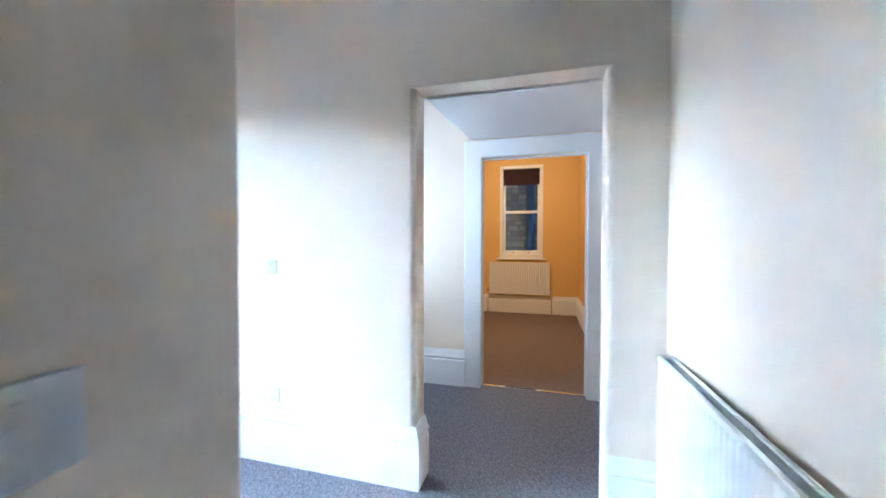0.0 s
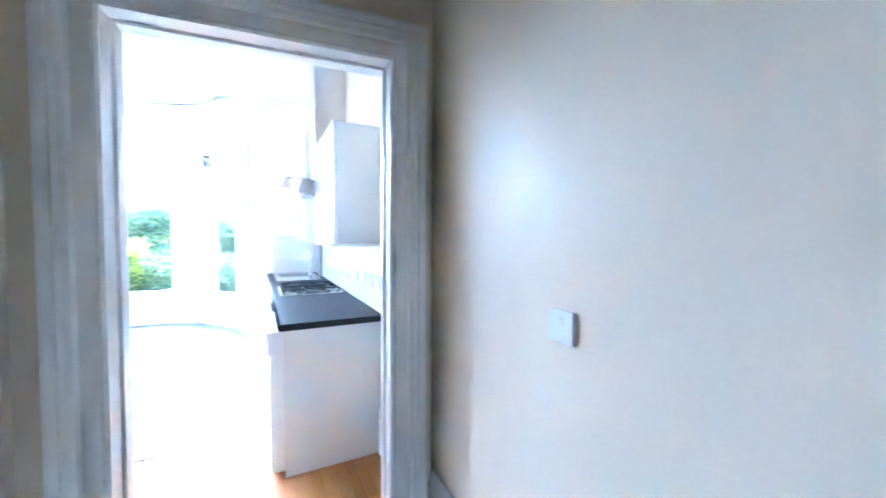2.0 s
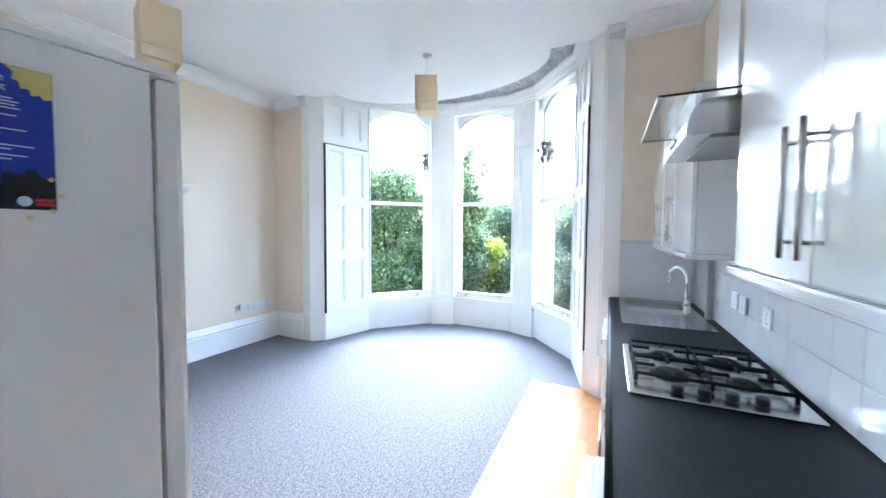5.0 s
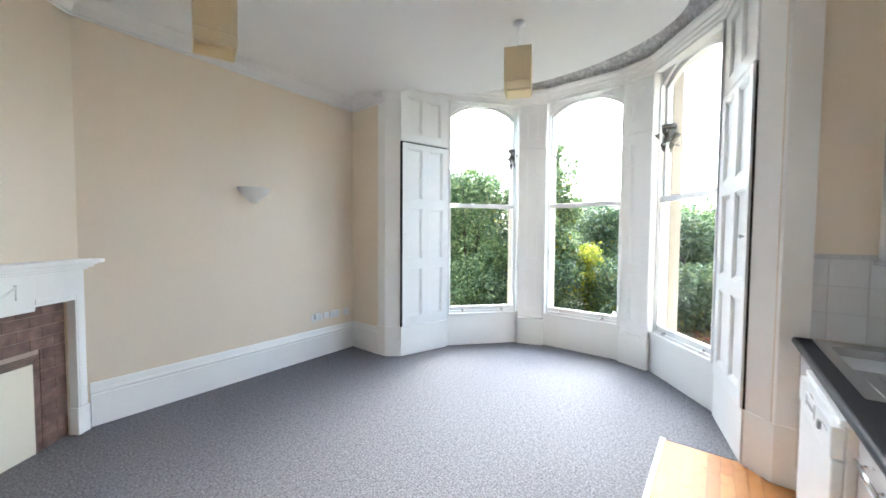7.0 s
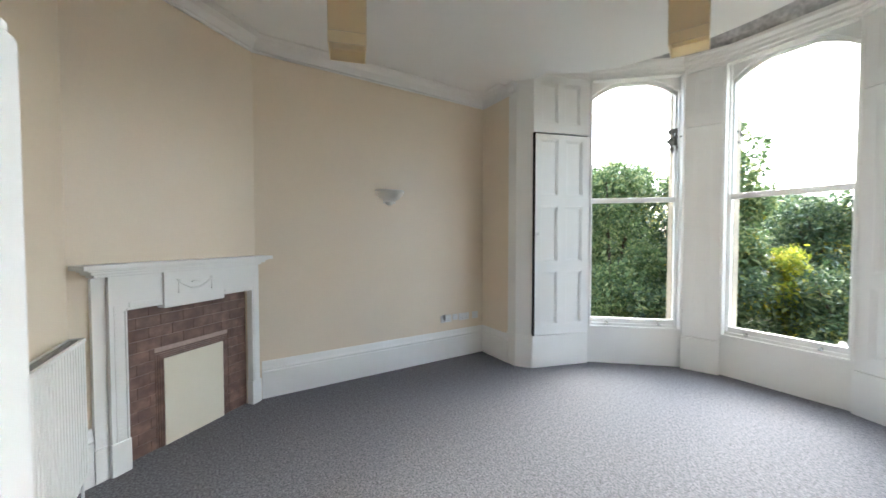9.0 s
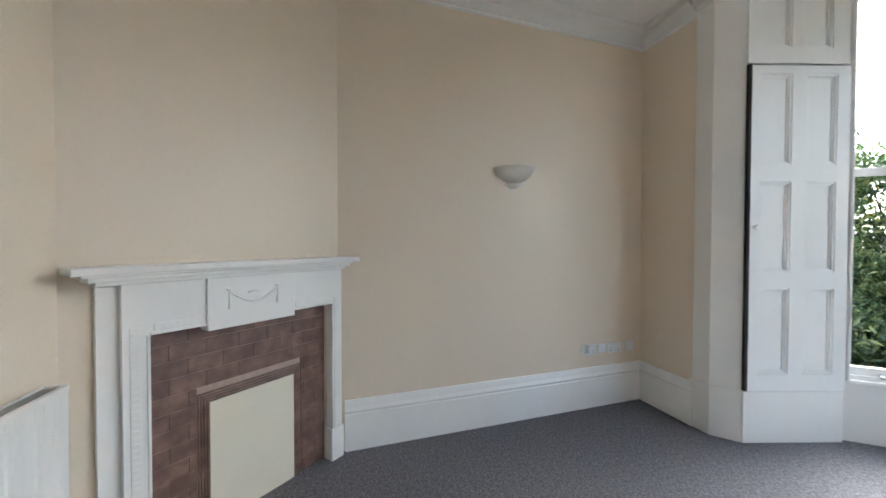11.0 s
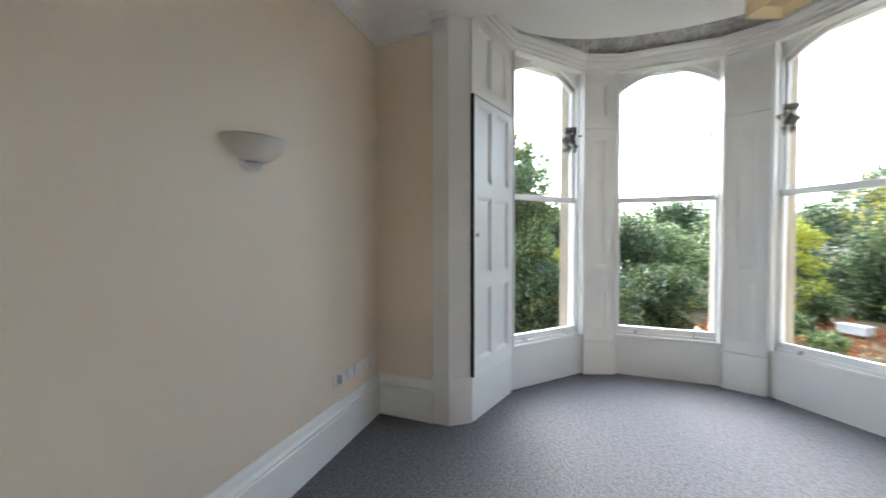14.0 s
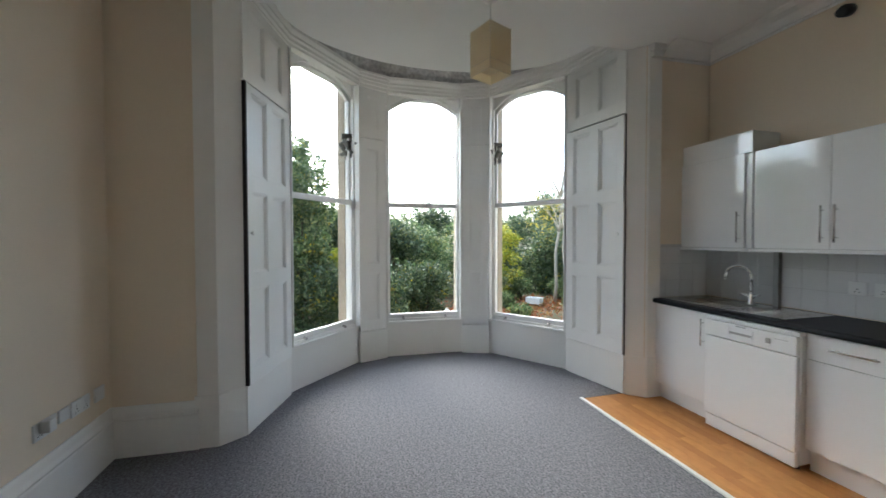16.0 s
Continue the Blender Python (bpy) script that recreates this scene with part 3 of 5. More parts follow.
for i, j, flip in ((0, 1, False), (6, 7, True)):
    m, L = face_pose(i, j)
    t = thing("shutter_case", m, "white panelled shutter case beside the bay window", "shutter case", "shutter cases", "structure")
    part("base", box(bmesh.new(), 0.0, L, -0.002, 0.3, 0.0, 0.355, 0.004), dado_white, t)
    part("back", box(bmesh.new(), 0.0, L, 0.20, 0.3, 0.355, 3.4), dado_white, t)
    up = [(0.09, 0.30, 2.69, 3.12), (0.37, 0.58, 2.69, 3.12)]
    if flip:
        up = [(L - b, L - a, c, d) for a, b, c, d in up]
    part("upper_panel", raised_panels(bmesh.new(), 0.0, L, 2.588, 3.2, 0.0, up, 0.068), gloss_white, t)
    # near-black strips give the side and top gaps their shade by colour
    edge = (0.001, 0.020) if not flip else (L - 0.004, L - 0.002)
    part("bare_edge", box(bmesh.new(), edge[0], edge[1], -0.010 if not flip else 0.002, 0.19, 0.36, 2.576), gap_shade, t, "dark strip painting the shade in the shutter's side gap")
    part("top_gap", box(bmesh.new(), 0.022, L - 0.01, 0.020, 0.06, 2.558, 2.587), gap_shade, t, "dark strip painting the shade in the gap over the shutter")
    x0, x1 = (0.021, L - 0.004) if not flip else (0.004, L - 0.010)
    w = x1 - x0
    cols = ((x0 + 0.09 * w, x0 + 0.41 * w), (x0 + 0.55 * w, x0 + 0.87 * w))
    if flip:
        cols = tuple((x0 + x1 - b, x0 + x1 - a) for a, b in cols)
    pan = [(a, b, c, d) for a, b in cols for c, d in ((0.475, 1.066), (1.175, 1.79), (1.90, 2.515))]
    s = thing("window_shutter", m, "folded white six-panel wooden window shutter with a small knob", "shutter", "window shutters")
    leaf = part("leaf", raised_panels(bmesh.new(), x0, x1, 0.362, 2.569, -0.010, pan, 0.034), gloss_white, s)
    kx = x0 + 0.03 if not flip else x1 - 0.05
    part("knob", tube(bmesh.new(), [(kx, -0.010, 1.48), (kx, -0.022, 1.48), (kx, -0.028, 1.48), (kx, -0.040, 1.48)], [0.008, 0.008, 0.017, 0.012], 12), gloss_white, leaf)

# casing strips between the wall and the shutter cases, with a small bracket on top
for sgn in (-1, 1):
    q = [bay(-0.3, sgn * 1.87), bay(0.012, sgn * 1.87), bay(0.012, sgn * 1.74), bay(-0.10, sgn * 1.602), bay(-0.3, sgn * 1.602)]
    bm = prism(bmesh.new(), q if sgn < 0 else q[::-1], 0.0, 3.15)
    solid("trim_bay_casing", bm, dado_white, "white painted casing at the edge of the bay", "casing")
    q = [bay(-0.2, sgn * 1.885), bay(0.02, sgn * 1.885), bay(0.02, sgn * 1.735), bay(-0.09, sgn * 1.597), bay(-0.2, sgn * 1.597)]
    cx, cy = bay(0.012, sgn * 1.80)
    bm = box(bmesh.new(), -0.01, 0.035, -0.05, 0.05, 3.045, 3.15, 0.004, m=pose(cx, cy, 0, 0, 0, -2.18))
    box(bm, -0.01, 0.055, -0.065, 0.065, 3.10, 3.149, 0.004, m=pose(cx, cy, 0, 0, 0, -2.18))
    solid("trim_bay_bracket", bm, ceiling_paint, "small white plaster bracket above the bay casing", "bracket")
    solid("trim_bay_casing_base", prism(bmesh.new(), q if sgn < 0 else q[::-1], 0.0, 0.36), dado_white, "white plinth block of the bay casing", "casing")

# ---------------------------------------------------------------- living room things
# fireplace: x along the breast from its south end, y into the room
FP = pose(2.602, 0.0757, 0, 0, 0, 39.2)
fp = thing("fireplace", FP, "white wooden fireplace surround with brown tiles and a boarded opening", "fireplace")
for x0, x1, y1, z1 in ((-0.02, 0.06, 0.052, 0.99), (0.985, 1.075, 0.052, 0.99), (1.075, 1.145, 0.026, 1.20)):
    part("upright", box(bmesh.new(), x0, x1, 0.0, y1, 0.0, z1, 0.003), gloss_white, fp)
    part("plinth_block", box(bmesh.new(), x0 - 0.006, x1 + 0.008, 0.0, y1 + 0.012, 0.0, 0.20, 0.005), gloss_white, fp)
bm = bmesh.new()
box(bm, -0.02, 1.075, 0.0, 0.052, 0.99, 1.21, 0.003)
box(bm, 0.33, 0.775, 0.0, 0.07, 0.965, 1.212, 0.004)
part("frieze", bm, gloss_white, fp)
for x0, x1, z0, z1 in ((0.048, 0.06, 0.2, 0.99), (0.985, 0.997, 0.2, 0.99), (0.06, 0.33, 0.99, 1.003), (0.775, 0.985, 0.99, 1.003)):
    part("bead", box(bmesh.new(), x0, x1, 0.05, 0.06, z0, z1, 0.003), gloss_white, fp)
for x0 in (0.012, 1.022):
    bm = box(bmesh.new(), x0 - 0.006, x0 + 0.030, 0.05, 0.056, 0.2, 1.03, 0.002)
    for k in range(31):
        z = 0.215 + k * 0.026
        box(bm, x0, x0 + 0.024, 0.052, 0.0578, z, z + 0.013, 0.0015)
    part("carved_strip", bm, gloss_white, fp)
for x0, nn in ((0.08, 9), (0.79, 7)):
    bm = box(bmesh.new(), x0, x0 + 0.026 * nn, 0.05, 0.056, 1.006, 1.036, 0.002)
    for k in range(nn):
        box(bm, x0 + 0.006 + k * 0.026, x0 + 0.021 + k * 0.026, 0.052, 0.0565, 1.013, 1.027, 0.001)
    part("carved_strip", bm, gloss_white, fp)
bm = bmesh.new()
for x0, x1, y1, z0, z1 in ((-0.03, 1.155, 0.077, 1.205, 1.222), (-0.05, 1.18, 0.100, 1.222, 1.240), (-0.065, 1.20, 0.115, 1.240, 1.252), (-0.09, 1.232, 0.145, 1.252, 1.280)):
    box(bm, x0, x1, 0.0, y1, z0, z1, 0.004)
part("mantel_shelf", bm, gloss_white, fp)
bm = bmesh.new()
sw = [(0.435 + 0.245 * k / 16, 0.073, 1.135 - 0.055 * math.sin(math.pi * k / 16)) for k in range(17)]
tube(bm, sw, [0.004 + 0.003 * math.sin(math.pi * k / 16) for k in range(17)], 6)
for x in (0.435, 0.68):
    tube(bm, [(x, 0.073, 1.145), (x, 0.073, 1.10), (x + 0.003, 0.073, 1.055)], [0.006, 0.004, 0.006], 6)
    tube(bm, [(x - 0.014, 0.073, 1.148), (x, 0.073, 1.142), (x + 0.014, 0.073, 1.148)], 0.004, 6)
tube(bm, [(0.525, 0.073, 1.125), (0.557, 0.073, 1.130), (0.59, 0.073, 1.125)], 0.005, 6)
part("swag_ornament", bm, gloss_white, fp)
part("tile_bed", box(bmesh.new(), 0.06, 0.985, -0.08, -0.024, 0.0, 0.994), brown_grout, fp)
part("closure_board", box(bmesh.new(), 0.285, 0.735, -0.026, -0.008, 0.0, 0.605, 0.003), board_cream, fp, "cream board closing the fire opening")
bm = bmesh.new()
for k, o in enumerate((0.0, 0.013, 0.026, 0.039)):
    y1 = -0.010 - 0.003 * k
    box(bm, 0.285 - o - 0.011, 0.735 + o + 0.011, -0.026, y1, 0.607 + o, 0.607 + o + 0.011, 0.003)
    box(bm, 0.285 - o - 0.011, 0.285 - o, -0.026, y1, 0.0, 0.607 + o, 0.003)
    box(bm, 0.735 + o, 0.735 + o + 0.011, -0.026, y1, 0.0, 0.607 + o, 0.003)
part("fire_opening_moulding", bm, brown_tile, fp)
cells = []
th = 0.0762
for r in range(15):
    z0, z1 = 0.004 + r * th, r * th + th - 0.0024 + 0.004
    if z0 > 0.97:
        break
    z1 = min(z1, 0.9885)
    off = 0.076 if r % 2 else 0.0
    x = 0.062 - off
    while x < 0.983:
        a, b = max(x, 0.062), min(x + 0.1502, 0.983)
        if z0 < 0.655:
            for lo, hi in ((0.062, 0.232), (0.788, 0.983)):
                c, d = max(a, lo), min(b, hi)
                if d - c > 0.012:
                    cells.append((c, d, z0, z1))
        elif b - a > 0.012:
            cells.append((a, b, z0, z1))
        x += 0.152
for a, b, c, d in cells:
    part("tile", box(bmesh.new(), a, b, -0.026, -0.017, c, d, 0.0015), brown_tile, fp)


# wall light: plaster half bowl with a lower cup
sc = thing("wall_light", pose(1.287, 0.028, 1.832), "white plaster half-bowl uplighter on the wall, unlit", "wall light")
part("bowl", lathe(bmesh.new(), [(0.050, -0.004), (0.075, 0.004), (0.105, 0.020), (0.133, 0.044), (0.152, 0.072), (0.161, 0.096), (0.162, 0.103), (0.153, 0.103), (0.140, 0.072), (0.10, 0.032), (0.02, 0.016)], turn=math.pi), plaster_white, sc)
part("cup", lathe(bmesh.new(), [(0.0, -0.050), (0.028, -0.046), (0.046, -0.030), (0.052, -0.012), (0.042, -0.010), (0.0, -0.010)], turn=math.pi), plaster_white, sc)
part("back_plate", box(bmesh.new(), -0.07, 0.07, -0.004, 0.008, -0.03, 0.09, 0.004), plaster_white, sc)


def socket_plate(name, m, w, h, rockers, label, category="socket", pins=True):
    """A moulded plate on a wall: x across, y out of the wall."""
    t = thing(name, m, label, category, "sockets and switches")
    part("plate", box(bmesh.new(), -w / 2, w / 2, 0.0, 0.011, -h / 2, h / 2, 0.003), plastic_white, t)
    for x in rockers:
        part("rocker", box(bmesh.new(), x - 0.006, x + 0.006, 0.009, 0.0145, h * 0.08, h * 0.32, 0.001), plastic_white, t)
    if pins:
        for x in rockers:
            bm = bmesh.new()
            for dx, dz in ((0, -0.004), (-0.011, -0.022), (0.011, -0.022)):
                box(bm, x + dx - 0.003, x + dx + 0.003, 0.0105, 0.0116, dz - 0.004, dz + 0.002)
            part("pin_holes", bm, dark_plastic, t)
    return t


socket_plate("double_socket", pose(0.56, 0.011, 0.475), 0.147, 0.086, (-0.036, 0.036), "white plastic double socket above the skirting")
socket_plate("telephone_socket", pose(0.43, 0.010, 0.482), 0.075, 0.07, (), "small white telephone socket above the skirting", pins=False)
socket_plate("double_socket", pose(0.30, 0.008, 0.475), 0.147, 0.086, (-0.036, 0.036), "white plastic double socket above the skirting")
socket_plate("aerial_socket", pose(0.13, 0.006, 0.475), 0.086, 0.086, (), "small white aerial socket near the corner", pins=False)
pl = thing("plug", pose(0.585, 0.024, 0.495), "white plug-in adaptor standing in the socket", "plug")
part("body", box(bmesh.new(), -0.022, 0.022, 0.0, 0.045, -0.03, 0.032, 0.006), plastic_white, pl)


# paper lampshades
def pendant(x, y, z0, z1, turn, w=0.203):
    t = thing("pendant_lamp", pose(x, y, z0, 0, 0, turn), "square cream paper pendant lampshade hanging from the ceiling", "pendant lamp", "paper pendant lamps")
    h = w / 2
    H = z1 - z0
    for k in range(4):
        m = pose(0, 0, 0, 0, 0, 90 * k)
        part("side", box(bmesh.new(), -h, h, h - 0.002, h, 0.0, H, m=m), paper, t)
    bm = bmesh.new()
    for z in (0.004, 0.07, H - 0.004):
        tube(bm, [(-h, -h, z), (h, -h, z), (h, h, z), (-h, h, z), (-h, -h, z)], 0.0025, 6)
    for a, b in ((-h, -h), (h, -h), (h, h), (-h, h)):
        tube(bm, [(a, b, 0.0), (a, b, H)], 0.003, 6)
    tube(bm, [(-h, 0, H - 0.05), (h, 0, H - 0.05)], 0.003, 6)
    part("wire_frame", bm, board_cream, t)
    part("inner_diffuser", box(bmesh.new(), -h + 0.012, h - 0.012, -h + 0.012, h - 0.012, 0.062, 0.064), paper, t)
    part("cord", tube(bmesh.new(), [(0, 0, H - 0.12), (0, 0, CEIL - z0 - 0.01)], 0.004, 8), plastic_white, t)
    part("lamp_holder", lathe(bmesh.new(), [(0.0, H - 0.16), (0.022, H - 0.155), (0.022, H - 0.07), (0.008, H - 0.04), (0.0, H - 0.04)], sides=14), plastic_white, t)
    part("ceiling_rose", lathe(bmesh.new(), [(0.0, CEIL - z0 - 0.034), (0.014, CEIL - z0 - 0.034), (0.03, CEIL - z0 - 0.024), (0.048, CEIL - z0 - 0.012), (0.05, CEIL - z0 + 0.002)], sides=20), plastic_white, t)
    return t


pendant(0.378, 2.514, 2.60, 2.925, 22)
pendant(2.20, 1.555, 2.49, 2.83, 72)

sd = thing("smoke_detector", pose(1.66, 3.83, CEIL), "round white smoke detector on the ceiling", "smoke detector")
part("body", lathe(bmesh.new(), [(0.0, -0.04), (0.03, -0.04), (0.045, -0.03), (0.052, -0.012), (0.055, 0.0)], sides=24), plastic_white, sd)
part("vent_ring", lathe(bmesh.new(), [(0.046, -0.03), (0.0555, -0.02), (0.0535, -0.014), (0.046, -0.012)], sides=24), grille_grey, sd)


def radiator(name, m, L, z0, z1, depth, label, group=""):
    """A panel radiator: x along the wall, y out of the wall."""
    t = thing(name, m, label, "radiator", group)
    y0, y1 = 0.035, 0.035 + depth
    n = int(L / 0.0333)
    line = [(0.0, y1 - 0.012), (L, y1 - 0.012), (L, y1)]
    for k in range(n - 1, -1, -1):
        x = 0.03 + (L - 0.06) * k / (n - 1)
        line += [(x + 0.011, y1), (x + 0.007, y1 + 0.004), (x - 0.007, y1 + 0.004), (x - 0.011, y1)]
    front = prism(bmesh.new(), line + [(0.0, y1)], z0 + 0.02, z1 - 0.02)
    for za, zb in ((z0, z0 + 0.02), (z1 - 0.02, z1)):
        box(front, 0.0, L, y1 - 0.012, y1 + 0.0045, za, zb, 0.003)
    part("front_panel", front, radiator_white, t)
    part("back_panel", box(bmesh.new(), 0.0, L, y0, y0 + 0.012, z0, z1, 0.004), radiator_white, t)
    for x in (0.0, L - 0.012):
        part("side_panel", box(bmesh.new(), x, x + 0.012, y0 + 0.012, y1 - 0.012, z0 + 0.01, z1, 0.002), radiator_white, t)
    bm = box(bmesh.new(), 0.012, L - 0.012, y0 + 0.012, y1 - 0.012, z1 - 0.016, z1 - 0.012)
    k = 0.02
    while k < L - 0.02:
        box(bm, k, k + 0.005, y0 + 0.014, y1 - 0.014, z1 - 0.012, z1 - 0.004)
        k += 0.0125
    part("top_grille", bm, grille_grey, t)
    for x in (-0.03, L + 0.03):
        vv = bmesh.new()
        tube(vv, [(x, (y0 + y1) / 2, 0.0), (x, (y0 + y1) / 2, z0 + 0.06)], 0.0075, 8)
        tube(vv, [(x, (y0 + y1) / 2, z0 + 0.05), (x, (y0 + y1) / 2, z0 + 0.10)], 0.014, 10)
        tube(vv, [(x, (y0 + y1) / 2, z0 + 0.06), (x * 0.4 + (L * 0.6 if x > 0 else 0.0), (y0 + y1) / 2, z0 + 0.06)], 0.009, 8)
        part("valve", vv, chrome if name != "radiator" else plastic_white, t)
    return t


# radiators stand with their backs to the wall: x along the wall, y into the room
ang = math.degrees(math.atan2(EAST_N[1] - BREAST_E[1], EAST_N[0] - BREAST_E[0]))
q = along(BREAST_E, EAST_N) @ Vector((0.13, 0, 0))
radiator("radiator", pose(q.x, q.y, 0, 0, 0, ang), 1.36, 0.16, 0.90, 0.07, "white double-panel radiator on the wall beside the fireplace")
radiator("hall_radiator", pose(6.825, 3.18, 0, 0, 0, 90), 1.40, 0.28, 0.874, 0.055, "white panel radiator on the hall wall")
radiator("bedroom_radiator", pose(6.41, 9.9, 0, 0, 0, 180), 1.10, 0.36, 0.95, 0.07, "white panel radiator under the bedroom window")

# hall plates
socket_plate("light_switch", pose(4.714, 4.79, 1.174, 0, 0, 180), 0.086, 0.086, (0.0,), "white plastic light switch on the hall wall", "switch", False)
socket_plate("hall_socket", pose(4.695, 4.79, 0.405, 0, 0, 180), 0.147, 0.086, (-0.036, 0.036), "white plastic double socket above the hall skirting")
socket_plate("light_switch", pose(5.88, 3.125, 1.17, 0, 0, -90), 0.147, 0.086, (-0.03, 0.03), "white plastic double light switch near the wall's end", "switch", False)

# bedroom window
bw = thing("window_4", pose(6.28, 9.9, 0, 0, 0, 180), "white sash window of the bedroom, closed", "window", kind="structure")
W = 0.79
bm = bmesh.new()
for x0, x1, z0, z1 in ((0.0, 0.06, 1.03, 2.76), (W - 0.06, W, 1.03, 2.76), (0.06, W - 0.06, 2.70, 2.76), (0.06, W - 0.06, 1.03, 1.10)):
    box(bm, x0, x1, -0.16, 0.004, z0, z1, 0.004)
part("window_frame", bm, gloss_white, bw)
up = bmesh.new()
for x0, x1, z0, z1 in ((0.06, 0.10, 1.87, 2.7), (W - 0.10, W - 0.06, 1.87, 2.7), (0.10, W - 0.10, 1.875, 1.915)):
    box(up, x0, x1, -0.15, -0.115, z0, z1, 0.003)
upper = part("upper_sash", up, gloss_white, bw)
lo = bmesh.new()
for x0, x1, z0, z1 in ((0.06, 0.10, 1.10, 1.92), (W - 0.10, W - 0.06, 1.10, 1.92), (0.10, W - 0.10, 1.87, 1.92), (0.10, W - 0.10, 1.10, 1.17)):
    box(lo, x0, x1, -0.112, -0.077, z0, z1, 0.003)
lower = part("lower_sash", lo, gloss_white, bw)
for z0, z1, y, owner in ((1.91, 2.7, -0.132, upper), (1.165, 1.875, -0.095, lower)):
    p = part("pane", box(bmesh.new(), 0.098, W - 0.098, y - 0.002, y + 0.002, z0, z1), glass, owner)
    p.visible_shadow = False
part("window_sill", box(bmesh.new(), -0.05, W + 0.05, -0.02, 0.05, 1.0, 1.03, 0.006), gloss_white, bw)
for x in (0.25, 0.54):
    part("sash_lift", box(bmesh.new(), x - 0.015, x + 0.015, -0.08, -0.062, 1.12, 1.145, 0.004), steel, lower)
rb = thing("roller_blind", pose(6.28, 9.9, 0, 0, 0, 180), "dark plum roller blind, drawn part way down", "blind")
part("cloth", box(bmesh.new(), 0.065, W - 0.065, -0.045, -0.042, 2.42, 2.68), blind_dark, rb)
part("roller", tube(bmesh.new(), [(0.062, -0.045, 2.675), (W - 0.062, -0.045, 2.675)], 0.018, 12), blind_dark, rb)
part("bottom_bar", box(bmesh.new(), 0.065, W - 0.065, -0.05, -0.038, 2.40, 2.422, 0.003), blind_dark, rb)

# neighbour wall seen from the bedroom
nb = thing("neighbour_wall", pose(5.9, 12.2, -0.5), "dark coursed rubble stone wall of the next house", "wall", kind="structure")
# carried up to 12 m, out of view, to cut down the sky's light
part("mortar_bed", box(bmesh.new(), -3.5, 3.5, 0.02, 0.4, 0.0, 12.0), mortar, nb)
# added unseen walls that keep sky light off the stones outside the bedroom
for k, x in enumerate((4.0, 7.7)):
    solid("wall_court_%d" % (k + 1), box(bmesh.new(), x, x + 0.3, 10.62, 12.2, -0.7, 12.0), brick_dark, "unseen dark side wall added to keep sky light out", "wall")
solid("wall_court_house", box(bmesh.new(), 4.0, 8.0, 10.25, 10.6, 3.9, 12.0), brick_dark, "unseen dark wall over the window, added to keep sky light out", "wall")
pw = thing("drainpipe", pose(5.98, 12.08, -0.5), "blue painted drainpipe on the stone wall", "drainpipe")
part("pipe", tube(bmesh.new(), [(0, 0, 0), (0, 0, 7)], 0.10, 12), pipe_blue, pw)
for z in (1.2, 3.2, 5.2):
    part("bracket", box(bmesh.new(), -0.13, 0.13, -0.03, 0.11, z, z + 0.05, 0.005), pipe_blue, pw)

# ---------------------------------------------------------------- kitchen
YW, YF = 4.79, 4.21


def bar_handle(parent, p0, p1, out=0.032):
    """A steel bar handle with two posts; the bar stands towards -y."""
    a, b = Vector(p0), Vector(p1)
    o = Vector((0, -out, 0))
    d = (b - a).normalized()
    bm = tube(bmesh.new(), [a + o, b + o], 0.0055, 10)
    for q in (a + d * 0.03, b - d * 0.03):
        tube(bm, [q, q + o], 0.004, 8)
    return part("handle", bm, steel, parent, "brushed steel bar handle")


def base_unit(x0, x1, label, drawer=False, hinge_left=True):
    t = thing("base_cabinet", pose(x0, YF, 0), label, "cabinet", "kitchen base cabinets")
    w = x1 - x0
    part("carcass", box(bmesh.new(), 0.001, w - 0.001, 0.020, 0.57, 0.14, 0.86), cab_white, t)
    top = 0.855
    if drawer:
        d = part("drawer_front", box(bmesh.new(), 0.002, w - 0.002, 0.0, 0.018, 0.700, top, 0.002), cab_white, t)
        bar_handle(d, (w * 0.27, 0, 0.785), (w * 0.73, 0, 0.785))
        top = 0.695
    d = part("door", box(bmesh.new(), 0.002, w - 0.002, 0.0, 0.018, 0.145, top, 0.002), cab_white, t)
    hx = w - 0.045 if hinge_left else 0.045
    bar_handle(d, (hx, 0, top - 0.26), (hx, 0, top - 0.05))
    part("plinth", box(bmesh.new(), 0.0, w, 0.055, 0.07, 0.0, 0.14), cab_white, t)
    return t


base_unit(0.12, 0.672, "white gloss base cabinet with a steel bar handle under the sink")
base_unit(1.283, 1.735, "white gloss base cabinet with a drawer and bar handles", True)
base_unit(2.335, 2.525, "narrow white gloss base cabinet beside the oven")
ep = thing("end_panel", pose(3.155, 4.205, 0), "white gloss end panel of the worktop run", "panel")
part("board", box(bmesh.new(), 0.0, 0.018, 0.0, 0.585, 0.0, 0.86, 0.0015), cab_white, ep)

wt = thing("worktop", pose(0.12, 4.19, 0.86), "black speckled laminate kitchen worktop with a rounded front edge", "worktop")
bm = bmesh.new()
SX0, SX1, SY0, SY1 = 0.19, 0.63, 0.10, 0.49
for a, b, c, d in ((0.0, SX0, 0.0, 0.6), (SX0, SX1, 0.0, SY0), (SX0, SX1, SY1, 0.6), (SX1, 3.07, 0.0, 0.6)):
    box(bm, a, b, c, d, 0.0, 0.04)
bmesh.ops.remove_doubles(bm, verts=bm.verts, dist=1e-5)
part("top", bm, worktop_mat, wt)
part("front_edge", tube(bmesh.new(), [(0.0, 0.001, 0.0195), (3.07, 0.001, 0.0195)], 0.0197, 12), worktop_mat, wt)
part("end_edge", box(bmesh.new(), 3.07, 3.0715, 0.0, 0.6, 0.001, 0.0385), worktop_mat, wt)

